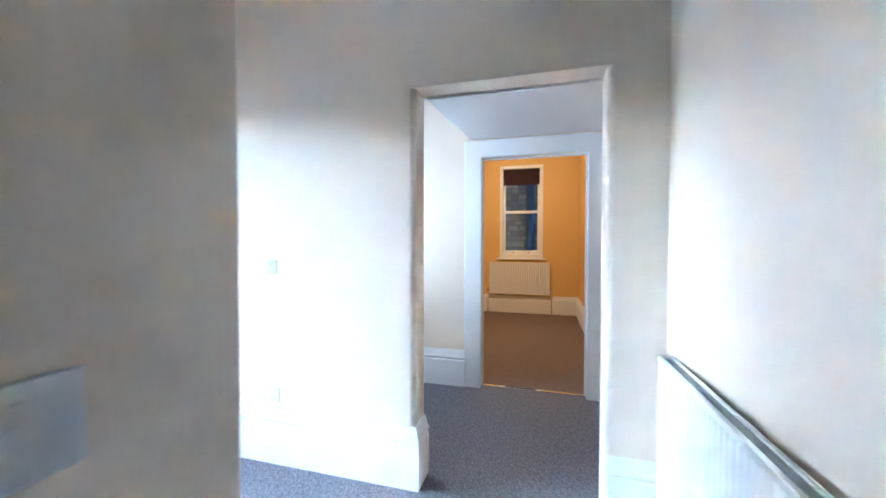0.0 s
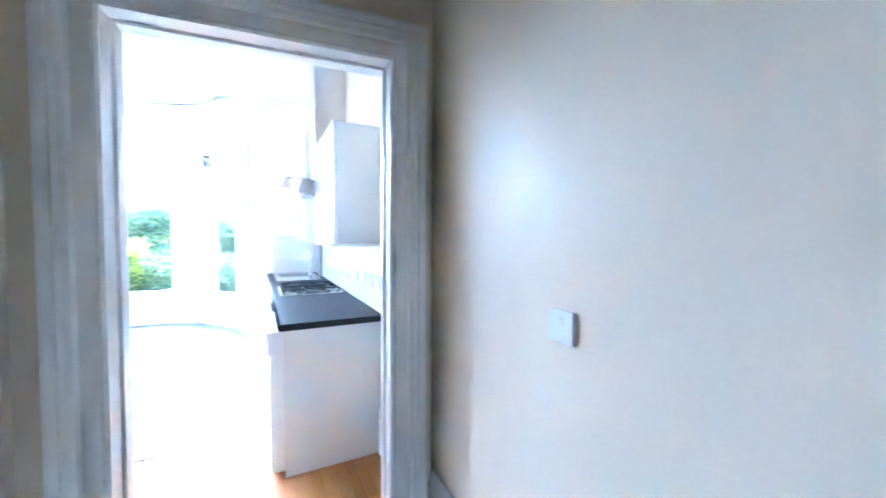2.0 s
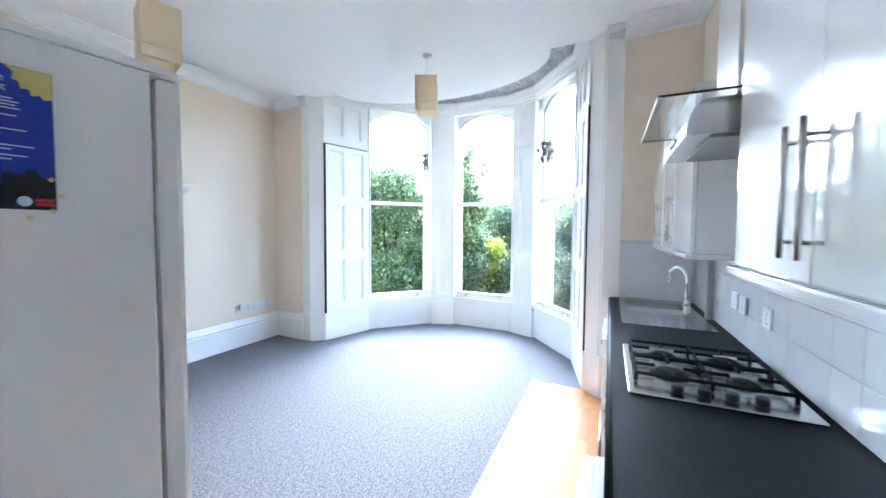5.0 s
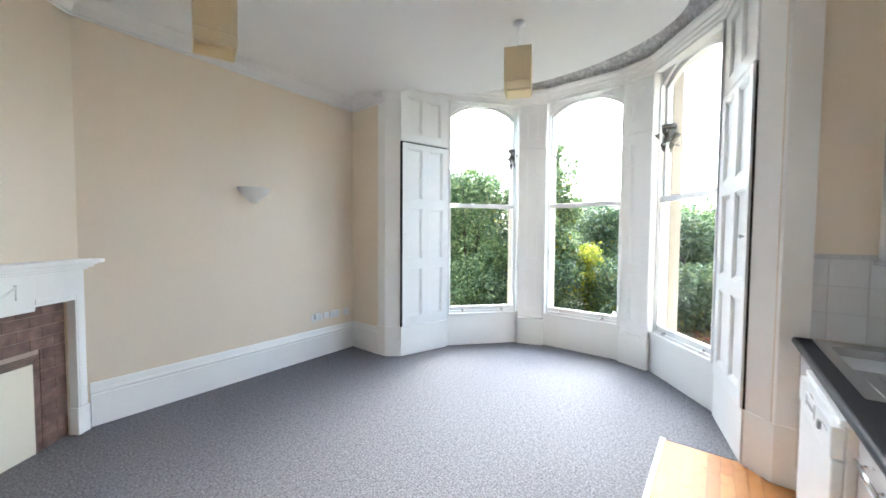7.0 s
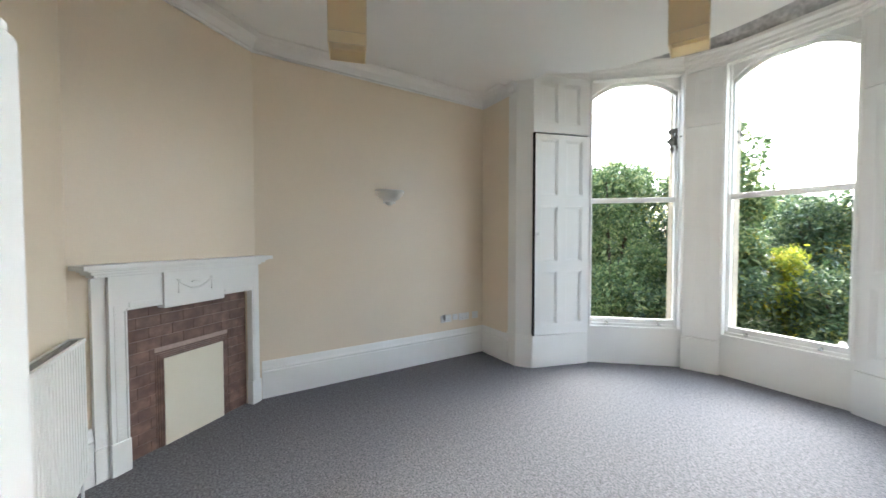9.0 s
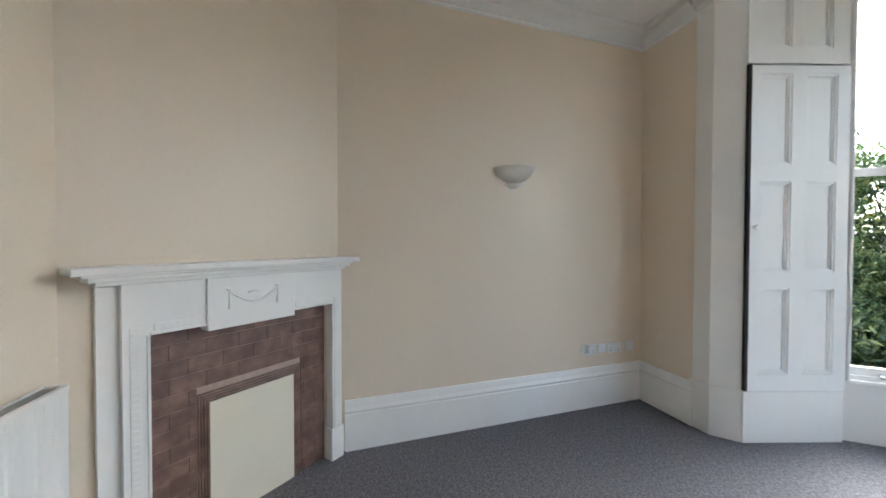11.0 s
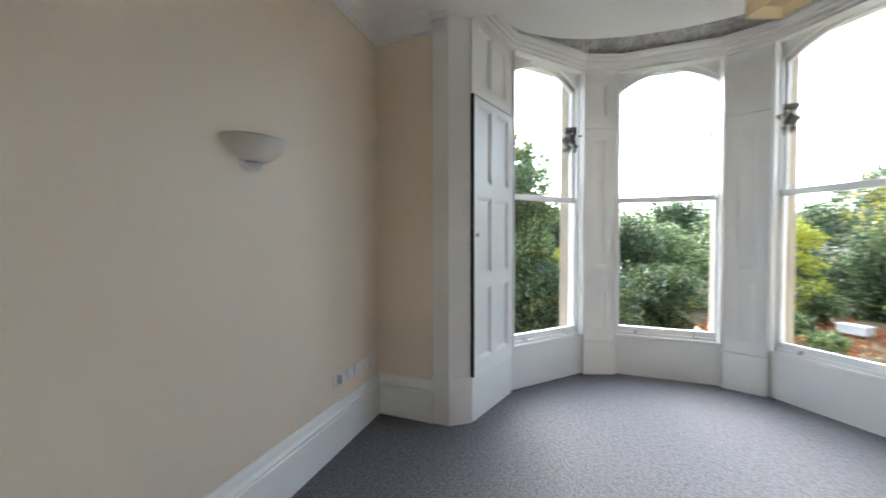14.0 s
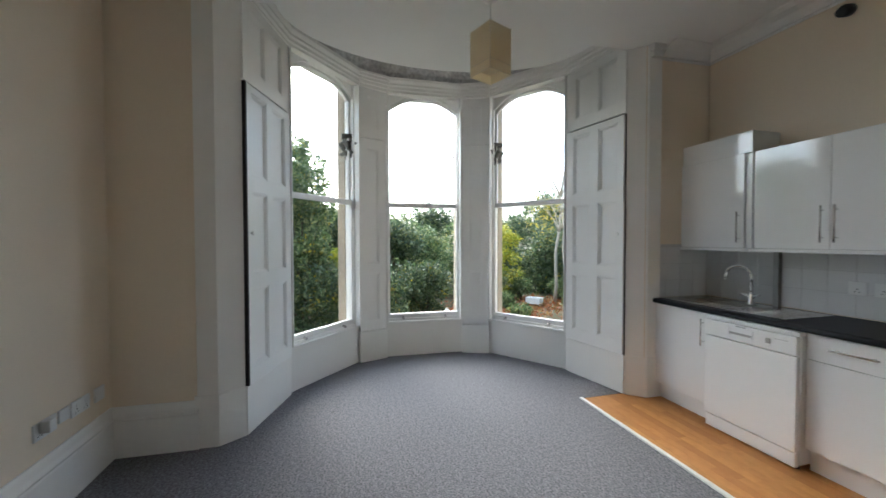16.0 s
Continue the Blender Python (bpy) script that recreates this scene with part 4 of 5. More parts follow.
sk = thing("sink", pose(0.12, 4.19, 0.90), "stainless steel inset sink with a bowl and a drainer", "sink")
bm = bmesh.new()
for a, b, c, d in ((0.06, SX0 + 0.01, 0.06, 0.54), (SX0 + 0.01, SX1 - 0.01, 0.06, SY0 + 0.01), (SX0 + 0.01, SX1 - 0.01, SY1 - 0.01, 0.54), (SX1 - 0.01, 1.02, 0.06, 0.54)):
    box(bm, a, b, c, d, 0.001, 0.004)
part("rim", bm, steel, sk)
bm = bmesh.new()
for a, b, c, d, e, f in ((SX0, SX1, SY0, SY1, -0.16, -0.157), (SX0 + 0.008, SX0 + 0.011, SY0, SY1, -0.157, 0.002), (SX1 - 0.011, SX1 - 0.008, SY0, SY1, -0.157, 0.002), (SX0, SX1, SY0 + 0.008, SY0 + 0.011, -0.157, 0.002), (SX0, SX1, SY1 - 0.011, SY1 - 0.008, -0.157, 0.002)):
    box(bm, a, b, c, d, e, f)
part("bowl", bm, steel, sk)
part("plughole", lathe(bmesh.new(), [(0.0, -0.1555), (0.03, -0.1555), (0.042, -0.153), (0.042, -0.157)], (0.41, 0.29), 20), chrome, sk)
bm = bmesh.new()
for k in range(7):
    tube(bm, [(0.68, 0.12 + 0.05 * k, 0.0035), (0.98, 0.12 + 0.05 * k, 0.0035)], 0.003, 6)
part("drainer_ribs", bm, steel, sk)
tp = thing("mixer_tap", pose(0.66, 4.655, 0.904), "tall chrome swan-neck mixer tap with two levers", "tap")
bm = lathe(bmesh.new(), [(0.0, 0.0), (0.028, 0.0), (0.028, 0.008), (0.020, 0.02), (0.020, 0.08), (0.012, 0.10), (0.0, 0.10)], sides=18)
part("base", bm, chrome, tp)
sp = [(0, 0, 0.09), (0, 0, 0.22)] + [(-0.07 * (1 - math.cos(a)), -0.045 * (1 - math.cos(a)), 0.22 + 0.085 * math.sin(a)) for a in (math.pi * k / 12 for k in range(1, 13))] + [(-0.14, -0.09, 0.19)]
part("spout", tube(bmesh.new(), sp, 0.0125, 14), chrome, tp)
for s in (-1, 1):
    part("lever", tube(bmesh.new(), [(0.0, 0, 0.05), (s * 0.035, -0.005, 0.075), (s * 0.075, -0.012, 0.085)], [0.012, 0.012, 0.006], 10), chrome, tp)

dw = thing("dishwasher", pose(0.68, 4.15, 0), "white freestanding dishwasher under the worktop", "dishwasher")
part("body", box(bmesh.new(), 0.0, 0.595, 0.035, 0.60, 0.03, 0.83, 0.004), appliance_white, dw)
part("lid", box(bmesh.new(), 0.0, 0.595, 0.015, 0.60, 0.832, 0.856, 0.004), appliance_white, dw)
door = part("door", box(bmesh.new(), 0.004, 0.591, 0.0, 0.034, 0.115, 0.705, 0.006), appliance_white, dw)
pan = part("control_panel", box(bmesh.new(), 0.004, 0.591, -0.004, 0.034, 0.712, 0.826, 0.006), appliance_white, dw)
bm = bmesh.new()
for a, b, c, d in ((0.185, 0.345, 0.80, 0.806), (0.185, 0.345, 0.745, 0.751), (0.185, 0.191, 0.751, 0.80), (0.339, 0.345, 0.751, 0.80)):
    box(bm, a, b, -0.010, -0.003, c, d, 0.002)
part("handle_recess", bm, appliance_white, pan)
part("handle_shadow", box(bmesh.new(), 0.191, 0.339, -0.006, -0.0035, 0.757, 0.772), grille_grey, pan)
part("dial", box(bmesh.new(), 0.425, 0.452, -0.014, -0.003, 0.752, 0.785, 0.004), grille_grey, pan)
bm = bmesh.new()
for k in range(4):
    box(bm, 0.475 + 0.02 * k, 0.485 + 0.02 * k, -0.0055, -0.003, 0.79, 0.794)
part("markings", bm, grille_grey, pan)
part("name_plate", box(bmesh.new(), 0.235, 0.30, -0.0052, -0.003, 0.812, 0.819), grille_grey, pan)
part("kickplate", box(bmesh.new(), 0.01, 0.585, 0.012, 0.05, 0.015, 0.105, 0.005), appliance_white, dw)
for x in (0.03, 0.565):
    part("foot", tube(bmesh.new(), [(x, 0.06, 0.0), (x, 0.06, 0.03)], 0.018, 10), dark_plastic, dw)

ov = thing("oven", pose(1.742, 4.20, 0), "built-under electric oven with a glass door and steel trim", "oven")
part("housing", box(bmesh.new(), 0.0, 0.585, 0.02, 0.57, 0.14, 0.858), dark_plastic, ov)
od = part("door", box(bmesh.new(), 0.004, 0.581, -0.008, 0.018, 0.16, 0.70, 0.004), dark_plastic, ov, "black glass oven door")
bar_handle(od, (0.06, -0.006, 0.66), (0.525, -0.006, 0.66), 0.04)
oc = part("control_panel", box(bmesh.new(), 0.004, 0.581, -0.006, 0.018, 0.71, 0.855, 0.003), steel, ov)
for k in range(4):
    part("knob", tube(bmesh.new(), [(0.10 + 0.125 * k, -0.006, 0.785), (0.10 + 0.125 * k, -0.03, 0.785)], [0.02, 0.016], 14), dark_plastic, oc)
part("plinth", box(bmesh.new(), 0.0, 0.585, 0.065, 0.08, 0.0, 0.14), cab_white, ov)

hb = thing("gas_hob", pose(1.625, 4.24, 0.90), "four-burner steel gas hob with black cast-iron pan supports", "hob")
part("plate", box(bmesh.new(), 0.0, 0.58, 0.0, 0.51, 0.001, 0.011, 0.004), steel, hb)
part("pressed_panel", box(bmesh.new(), 0.02, 0.475, 0.02, 0.49, 0.0108, 0.0125, 0.0006), steel, hb)
for x, y, r in ((0.14, 0.15, 0.035), (0.14, 0.37, 0.045), (0.36, 0.15, 0.045), (0.36, 0.37, 0.03)):
    part("burner", lathe(bmesh.new(), [(r + 0.022, 0.011), (r + 0.018, 0.019), (r + 0.004, 0.021), (r, 0.030), (r * 0.6, 0.033), (0.0, 0.033)], (x, y), 20), cast_iron, hb)
for x0, x1 in ((0.03, 0.245), (0.255, 0.47)):
    bm = bmesh.new()
    for y in (0.03, 0.26, 0.48):
        box(bm, x0, x1, y - 0.005, y + 0.005, 0.034, 0.046, 0.002)
    for x in (x0, x1 - 0.01):
        box(bm, x, x + 0.01, 0.025, 0.485, 0.034, 0.046, 0.002)
        for y in (0.03, 0.26, 0.48):
            box(bm, x, x + 0.01, y - 0.006, y + 0.006, 0.010, 0.036)
    xm = (x0 + x1) / 2
    for y0, y1 in ((0.03, 0.10), (0.19, 0.33), (0.41, 0.48)):
        box(bm, xm - 0.004, xm + 0.004, y0, y1, 0.036, 0.048, 0.002)
    for y in (0.15, 0.37):
        box(bm, x0, xm - 0.05, y - 0.004, y + 0.004, 0.036, 0.048, 0.002)
        box(bm, xm + 0.05, x1, y - 0.004, y + 0.004, 0.036, 0.048, 0.002)
    part("pan_support", bm, cast_iron, hb)
for k in range(4):
    part("knob", tube(bmesh.new(), [(0.525, 0.15 + 0.075 * k, 0.010), (0.525, 0.15 + 0.075 * k, 0.038)], [0.021, 0.018], 14), dark_plastic, hb)

wm = thing("washing_machine", pose(2.535, 4.13, 0), "white front-loading washing machine under the worktop", "washing machine")
part("body", box(bmesh.new(), 0.0, 0.60, 0.02, 0.60, 0.02, 0.85, 0.006), appliance_white, wm)
part("front", box(bmesh.new(), 0.003, 0.597, 0.0, 0.024, 0.03, 0.70, 0.008), appliance_white, wm)
wp = part("control_panel", box(bmesh.new(), 0.003, 0.597, -0.012, 0.024, 0.71, 0.848, 0.008), appliance_white, wm)
part("dial", tube(bmesh.new(), [(0.40, -0.012, 0.78), (0.40, -0.045, 0.78)], [0.034, 0.028], 18), appliance_white, wp)
for k in range(2):
    part("button", tube(bmesh.new(), [(0.48 + 0.045 * k, -0.012, 0.77), (0.48 + 0.045 * k, -0.03, 0.77)], 0.014, 12), appliance_white, wp)
part("drawer", box(bmesh.new(), 0.02, 0.19, -0.018, 0.0, 0.735, 0.825, 0.006), appliance_white, wp)
RING_M = pose(0.30, 0.0, 0.38, 90)
bm = lathe(bmesh.new(), [(0.20, -0.005), (0.20, 0.02), (0.185, 0.045), (0.155, 0.05), (0.14, 0.03)], sides=36)
bmesh.ops.transform(bm, matrix=RING_M, verts=bm.verts)
wd = part("door", bm, appliance_white, wm, "round porthole door")
bm = lathe(bmesh.new(), [(0.145, 0.03), (0.10, 0.045), (0.0, 0.05)], sides=36)
bmesh.ops.transform(bm, matrix=RING_M, verts=bm.verts)
part("door_glass", bm, dark_plastic, wd)


def wall_unit(x0, x1, z0, z1, doors, label):
    t = thing("wall_cabinet", pose(x0, 4.487, 0), label, "cabinet", "kitchen wall cabinets")
    w = x1 - x0
    part("carcass", box(bmesh.new(), 0.0, w, 0.020, YW - 4.487, z0, z1, 0.001), cab_white, t)
    for a, b, hx in doors:
        d = part("door", box(bmesh.new(), a + 0.0015, b - 0.0015, 0.0, 0.0185, z0 + 0.002, z1 - 0.001, 0.0025), cab_white, t)
        bar_handle(d, (hx, 0, z0 + 0.045), (hx, 0, z0 + 0.285))
    bm = box(bmesh.new(), -0.002, w + 0.004, -0.018, 0.012, z0 - 0.026, z0 - 0.001, 0.005)
    box(bm, w - 0.012, w + 0.012, 0.012, YW - 4.487, z0 - 0.026, z0 - 0.001, 0.004)
    part("pelmet", bm, cab_white, t)
    return t


Z0, Z1 = 1.36, 2.092
wall_unit(0.15, 0.757, Z0, Z1, [(0.0, 0.565, 0.53)], "white gloss wall cabinet with one door and a bar handle")
wall_unit(0.785, 1.685, Z0, Z1, [(0.0, 0.45, 0.415), (0.45, 0.90, 0.485)], "white gloss wall cabinet with two doors and bar handles")
wall_unit(2.31, 3.16, Z0, Z1, [(0.0, 0.425, 0.39), (0.425, 0.85, 0.46)], "white gloss wall cabinet with two doors near the doorway")
bx = thing("boxing", pose(0.16, 4.50, Z1), "white boxed-in panel standing on the wall cabinet", "boxing")
part("front_board", box(bmesh.new(), 0.0, 0.60, 0.0, 0.016, 0.002, 0.172, 0.0015), cab_white, bx)
part("side_board", box(bmesh.new(), 0.584, 0.60, 0.017, 0.285, 0.002, 0.168, 0.0015), cab_white, bx)

hd = thing("cooker_hood", pose(1.70, 4.24, 0), "steel chimney cooker hood with a flat glass canopy", "cooker hood")
part("glass_canopy", box(bmesh.new(), 0.0, 0.6, 0.05, 0.52, 1.853, 1.859, 0.001), glass, hd, "flat clear glass canopy")
for x0, x1, y0, y1 in ((0.0, 0.6, 0.047, 0.05), (-0.002, 0.001, 0.05, 0.52), (0.599, 0.602, 0.05, 0.52)):
    part("glass_edge", box(bmesh.new(), x0, x1, y0, y1, 1.853, 1.8595), dark_plastic, hd)
bm = bmesh.new()
rows_ = []
for k in range(11):
    a = math.pi / 2 * k / 10
    y_, z_ = 0.19 - 0.06 * math.sin(a), 1.852 - 0.105 * (1 - math.cos(a))
    rows_.append([bm.verts.new((x_, yy, z_)) for x_, yy in ((0.05, y_), (0.55, y_), (0.55, 0.545), (0.05, 0.545))])
for r0, r1 in zip(rows_, rows_[1:]):
    for k in range(4):
        bm.faces.new((r0[k], r0[(k + 1) % 4], r1[(k + 1) % 4], r1[k]))
bm.faces.new(rows_[0])
bm.faces.new(rows_[-1])
part("body", bm, steel, hd)
part("filter", box(bmesh.new(), 0.09, 0.51, 0.20, 0.53, 1.741, 1.746), grille_grey, hd)
part("switch_strip", box(bmesh.new(), 0.24, 0.36, 0.126, 0.131, 1.765, 1.78), dark_plastic, hd)
part("chimney", box(bmesh.new(), 0.17, 0.43, 0.28, 0.548, 1.885, 3.14, 0.002), steel, hd)

for x, w, r, nm, lb in ((2.495, 0.147, (-0.036, 0.036), "cooker_switch", "white cooker switch with a red rocker above the worktop"), (2.765, 0.086, (0.0,), "fused_switch", "white single socket above the worktop"), (2.912, 0.147, (-0.036, 0.036), "worktop_socket", "white double socket above the worktop"), (3.092, 0.147, (-0.036, 0.036), "worktop_socket", "white double socket above the worktop"), (1.23, 0.09, (0.0,), "worktop_socket", "white single socket above the worktop"), (1.355, 0.086, (0.0,), "fused_switch", "white single switch above the worktop"), (1.66, 0.086, (0.0,), "fused_switch", "white single switch above the worktop")):
    s = socket_plate(nm, pose(x, YW - 0.012, 1.10, 0, 0, 180), w, 0.086, r, lb)
    if nm == "cooker_switch":
        part("red_rocker", box(bmesh.new(), 0.03, 0.05, 0.010, 0.016, -0.012, 0.022, 0.002), red_print, s)
# thin green rectangle lying on the tile face
gs = thing("sticker", pose(3.101, YW - 0.0125, 1.314), "small flat green patch on the tiles under the cabinet", "sticker")
part("sheet", box(bmesh.new(), -0.013, 0.013, -0.001, 0.0005, -0.022, 0.022), green_patch, gs)
pp1 = thing("pipe_boxing", pose(0.775, 4.775, 0.9), "grey upright pipe cover on the tiled wall", "pipe cover")
part("cover", box(bmesh.new(), -0.02, 0.02, -0.035, 0.0, 0.0, 0.45, 0.004), grille_grey, pp1)
aw = thing("wall_sensor", pose(1.149, 4.77, 2.967), "small dark round sensor high on the wall", "sensor")
part("body", tube(bmesh.new(), [(0, 0.015, 0), (0, -0.03, -0.01), (0, -0.07, -0.03)], [0.04, 0.04, 0.03], 14), dark_plastic, aw)

# fridge freezer, its side to the worktop
FX, FY, FT = 3.074, 2.894, -9.5
fr = thing("fridge_freezer", pose(FX, FY, 0, 0, 0, FT), "tall white fridge freezer with a blue checklist card on its side", "fridge")
part("cabinet", box(bmesh.new(), 0.045, 0.475, 0.0, 0.585, 0.03, 1.712, 0.004), appliance_white, fr)
part("top_cap", box(bmesh.new(), 0.012, 0.475, 0.0, 0.585, 1.7125, 1.728, 0.003), appliance_white, fr)
ud = part("upper_door", box(bmesh.new(), 0.0, 0.04, 0.0, 0.585, 0.885, 1.708, 0.010), appliance_white, fr)
ld = part("lower_door", box(bmesh.new(), 0.0, 0.04, 0.0, 0.585, 0.05, 0.868, 0.010), appliance_white, fr)
part("door_seal", box(bmesh.new(), 0.038, 0.047, 0.012, 0.573, 0.06, 1.70), grille_grey, fr)
part("base", box(bmesh.new(), 0.07, 0.465, 0.02, 0.565, 0.0, 0.03), dark_plastic, fr)
part("hinge_cap", box(bmesh.new(), 0.0, 0.05, 0.53, 0.582, 1.709, 1.722, 0.003), appliance_white, fr)
cd = thing("checklist_card", pose(FX, FY, 0, 0, 0, FT) @ pose(0.295, 0.5855, 1.476) @ Matrix.Diagonal((0.93, 1, 0.93, 1)), "blue printed checklist card stuck to the fridge's side", "card")
part("card", box(bmesh.new(), -0.145, 0.0, 0.0, 0.0012, 0.0, 0.205), blue_print, cd)
# printing on the card: a title, small lines with tick boxes, a ragged pale corner and a dark toothed badge
def lettering(text, size, m, material, parent):
    """A line of flat type, centred."""
    cu = bpy.data.curves.new("lettering", "FONT")
    cu.body, cu.size, cu.align_x = text, size, "CENTER"
    ob = new("lettering_outline", cu)
    me = bpy.data.meshes.new_from_object(ob)
    bpy.data.objects.remove(ob)
    me.transform(m)
    me.materials.append(material)
    t = new("lettering", me)
    t.parent = parent
    return t


FLAT = pose(0, 0, 0, 90, 0, 180)
for word, z in (("Bedtime", 0.181), ("checklist", 0.168)):
    lettering(word, 0.0155, pose(-0.072, 0.0017, z) @ FLAT, white_print, cd)
bm = bmesh.new()
rl = random.Random(3)
for k, (x0, z) in enumerate([(-0.020, 0.157 - 0.0046 * k) for k in range(4)] + [(-0.026, 0.133 - 0.0056 * k - 0.003 * (k // 2)) for k in range(15)]):
    w = rl.uniform(0.055, 0.098) if k > 3 else rl.uniform(0.08, 0.1)
    if z < 0.07:
        w = min(w, 0.06)
    box(bm, x0 - w, x0, 0.0012, 0.0016, z, z + 0.0019)
part("printed_lines", bm, white_print, cd)
for k in range(8):
    z = 0.131 - 0.0142 * k
    bm = bmesh.new()
    for a, b, c, d in ((-0.021, -0.015, z, z + 0.0007), (-0.021, -0.015, z + 0.0053, z + 0.006), (-0.021, -0.0203, z, z + 0.006), (-0.0157, -0.015, z, z + 0.006)):
        box(bm, a, b, 0.0012, 0.0016, c, d)
    part("tick_box", bm, white_print, cd)
edge_pts = [(-0.1445, 0.166), (-0.136, 0.164), (-0.132, 0.170), (-0.124, 0.167), (-0.121, 0.176), (-0.113, 0.175), (-0.112, 0.184), (-0.105, 0.187), (-0.107, 0.196), (-0.099, 0.2045), (-0.1445, 0.2045)]
bm = prism(bmesh.new(), edge_pts, 0.0, 0.0005)
bmesh.ops.transform(bm, matrix=pose(0, 0.0017, 0, 90), verts=bm.verts)
part("pale_corner", bm, yellow_print, cd)
badge = []
for k in range(48):
    a = 2 * math.pi * k / 48
    r = 0.037 if k % 6 < 3 else 0.030
    badge.append((max(-0.1445, -0.116 + r * math.cos(a)), max(0.0005, 0.022 + r * math.sin(a))))
bm = prism(bmesh.new(), [p for n, p in enumerate(badge) if p != badge[n - 1]], 0.0, 0.0005)
bmesh.ops.transform(bm, matrix=pose(0, 0.0019, 0, 90), verts=bm.verts)
part("dark_badge", bm, navy_print, cd)
for k in (1, 2, 3, 4):
    a = 2 * math.pi * (k * 6 + 4.5) / 48 - 0.6
    part("yellow_mark", box(bmesh.new(), -0.003, 0.003, 0.0019, 0.0024, 0.031, 0.037, m=pose(-0.116, 0.0, 0.022) @ Matrix.Rotation(-a, 4, "Y")), yellow_print, cd)
bm = lathe(bmesh.new(), [(0.0, 0.0), (0.0075, 0.0), (0.0075, 0.0005), (0.0, 0.0005)], sides=16)
bmesh.ops.transform(bm, matrix=pose(-0.112, 0.0025, 0.012, -90), verts=bm.verts)
part("white_seal", bm, white_print, cd)
for z in (0.006, 0.012):
    part("red_mark", box(bmesh.new(), -0.142, -0.123, 0.002, 0.0026, z, z + 0.0045), red_print, cd)


# ---------------------------------------------------------------- outside
bm = bmesh.new()
n = 60
vs = [[bm.verts.new((-150 + 148 * (i / n) ** 0.35 - 0.3, -70 + 140 * j / n, -0.75 + 0.18 * noise.noise((i * 0.9, j * 0.9, 3)))) for j in range(n + 1)] for i in range(n + 1)]
for i in range(n):
    for j in range(n):
        bm.faces.new((vs[i][j], vs[i + 1][j], vs[i + 1][j + 1], vs[i][j + 1]))
solid("ground_garden", bm, soil, "garden ground with grass, soil and fallen leaves", "ground")
solid("ground", box(bmesh.new(), -2.4, 60, -70, 70, -1.0, -0.76), soil, "ground under and around the house", "ground")
bm = bmesh.new()
prism(bm, [bay(-0.6, -2.6), bay(-0.75, -1.95), bay(-1.75, -1.1), bay(-1.95, -0.6), bay(-1.95, 0.6), bay(-1.75, 1.1), bay(-0.75, 1.95), bay(-0.6, 2.6)], -0.8, -0.05)
solid("wall_outside_base", bm, stone_mat, "pale stone base wall under the bay", "wall")
solid("roof", box(bmesh.new(), -0.7, 7.6, -0.6, 10.6, 3.74, 3.9), weathered, "flat closing slab over the rooms", "roof")
for n_, (x0, x1, y0, y1) in enumerate(((-0.7, 7.6, -0.75, -0.6), (7.45, 7.6, -0.6, 10.6), (-0.7, -0.52, -0.6, 0.2), (-0.7, -0.52, 4.7, 10.6))):
    solid("wall_outside_%d" % (n_ + 1), box(bmesh.new(), x0, x1, y0, y1, -0.8, 3.74), stone_mat, "pale stone outer wall of the house", "wall")

# stone columns with carved capitals outside the piers
for sgn in (-1, 1):
    for u, v in ((-1.67, 0.87), (-1.89, 0.58)):
        cx, cy = bay(u, sgn * v)
        t = thing("stone_column", pose(cx, cy, 0.42), "pale stone window column with a carved weathered capital", "column", "stone window columns")
        part("base", lathe(bmesh.new(), [(0.085, -0.02), (0.085, 0.05), (0.072, 0.07), (0.078, 0.09), (0.062, 0.11)], sides=18), stone_mat, t)
        part("shaft", lathe(bmesh.new(), [(0.06, 0.10), (0.059, 1.0), (0.058, 1.93)], sides=18), stone_mat, t)
        bm = lathe(bmesh.new(), [(0.06, 1.87), (0.075, 1.89), (0.062, 1.91), (0.064, 2.0), (0.085, 2.10), (0.11, 2.16), (0.11, 2.19), (0.0, 2.19)], sides=18)
        for tier, (zb, count, reach) in enumerate(((1.92, 8, 0.0), (2.02, 8, 0.025))):
            for k in range(count):
                a = 2 * math.pi * (k + 0.5 * tier) / count
                c, s = math.cos(a), math.sin(a)
                leaf = [(0.055, 0.0), (0.08 + reach, 0.06), (0.115 + reach, 0.115), (0.13 + reach, 0.10), (0.12 + reach, 0.075)]
                tube(bm, [(r * c, r * s, zb + h) for r, h in leaf], [0.02, 0.03, 0.028, 0.02, 0.01], 7)
        box(bm, -0.12, 0.12, -0.12, 0.12, 2.19, 2.235, 0.01)
        part("capital", bm, weathered, t)
        part("upper_block", box(bmesh.new(), -0.06, 0.06, -0.06, 0.06, 2.235, 3.2, 0.01), stone_mat, t)


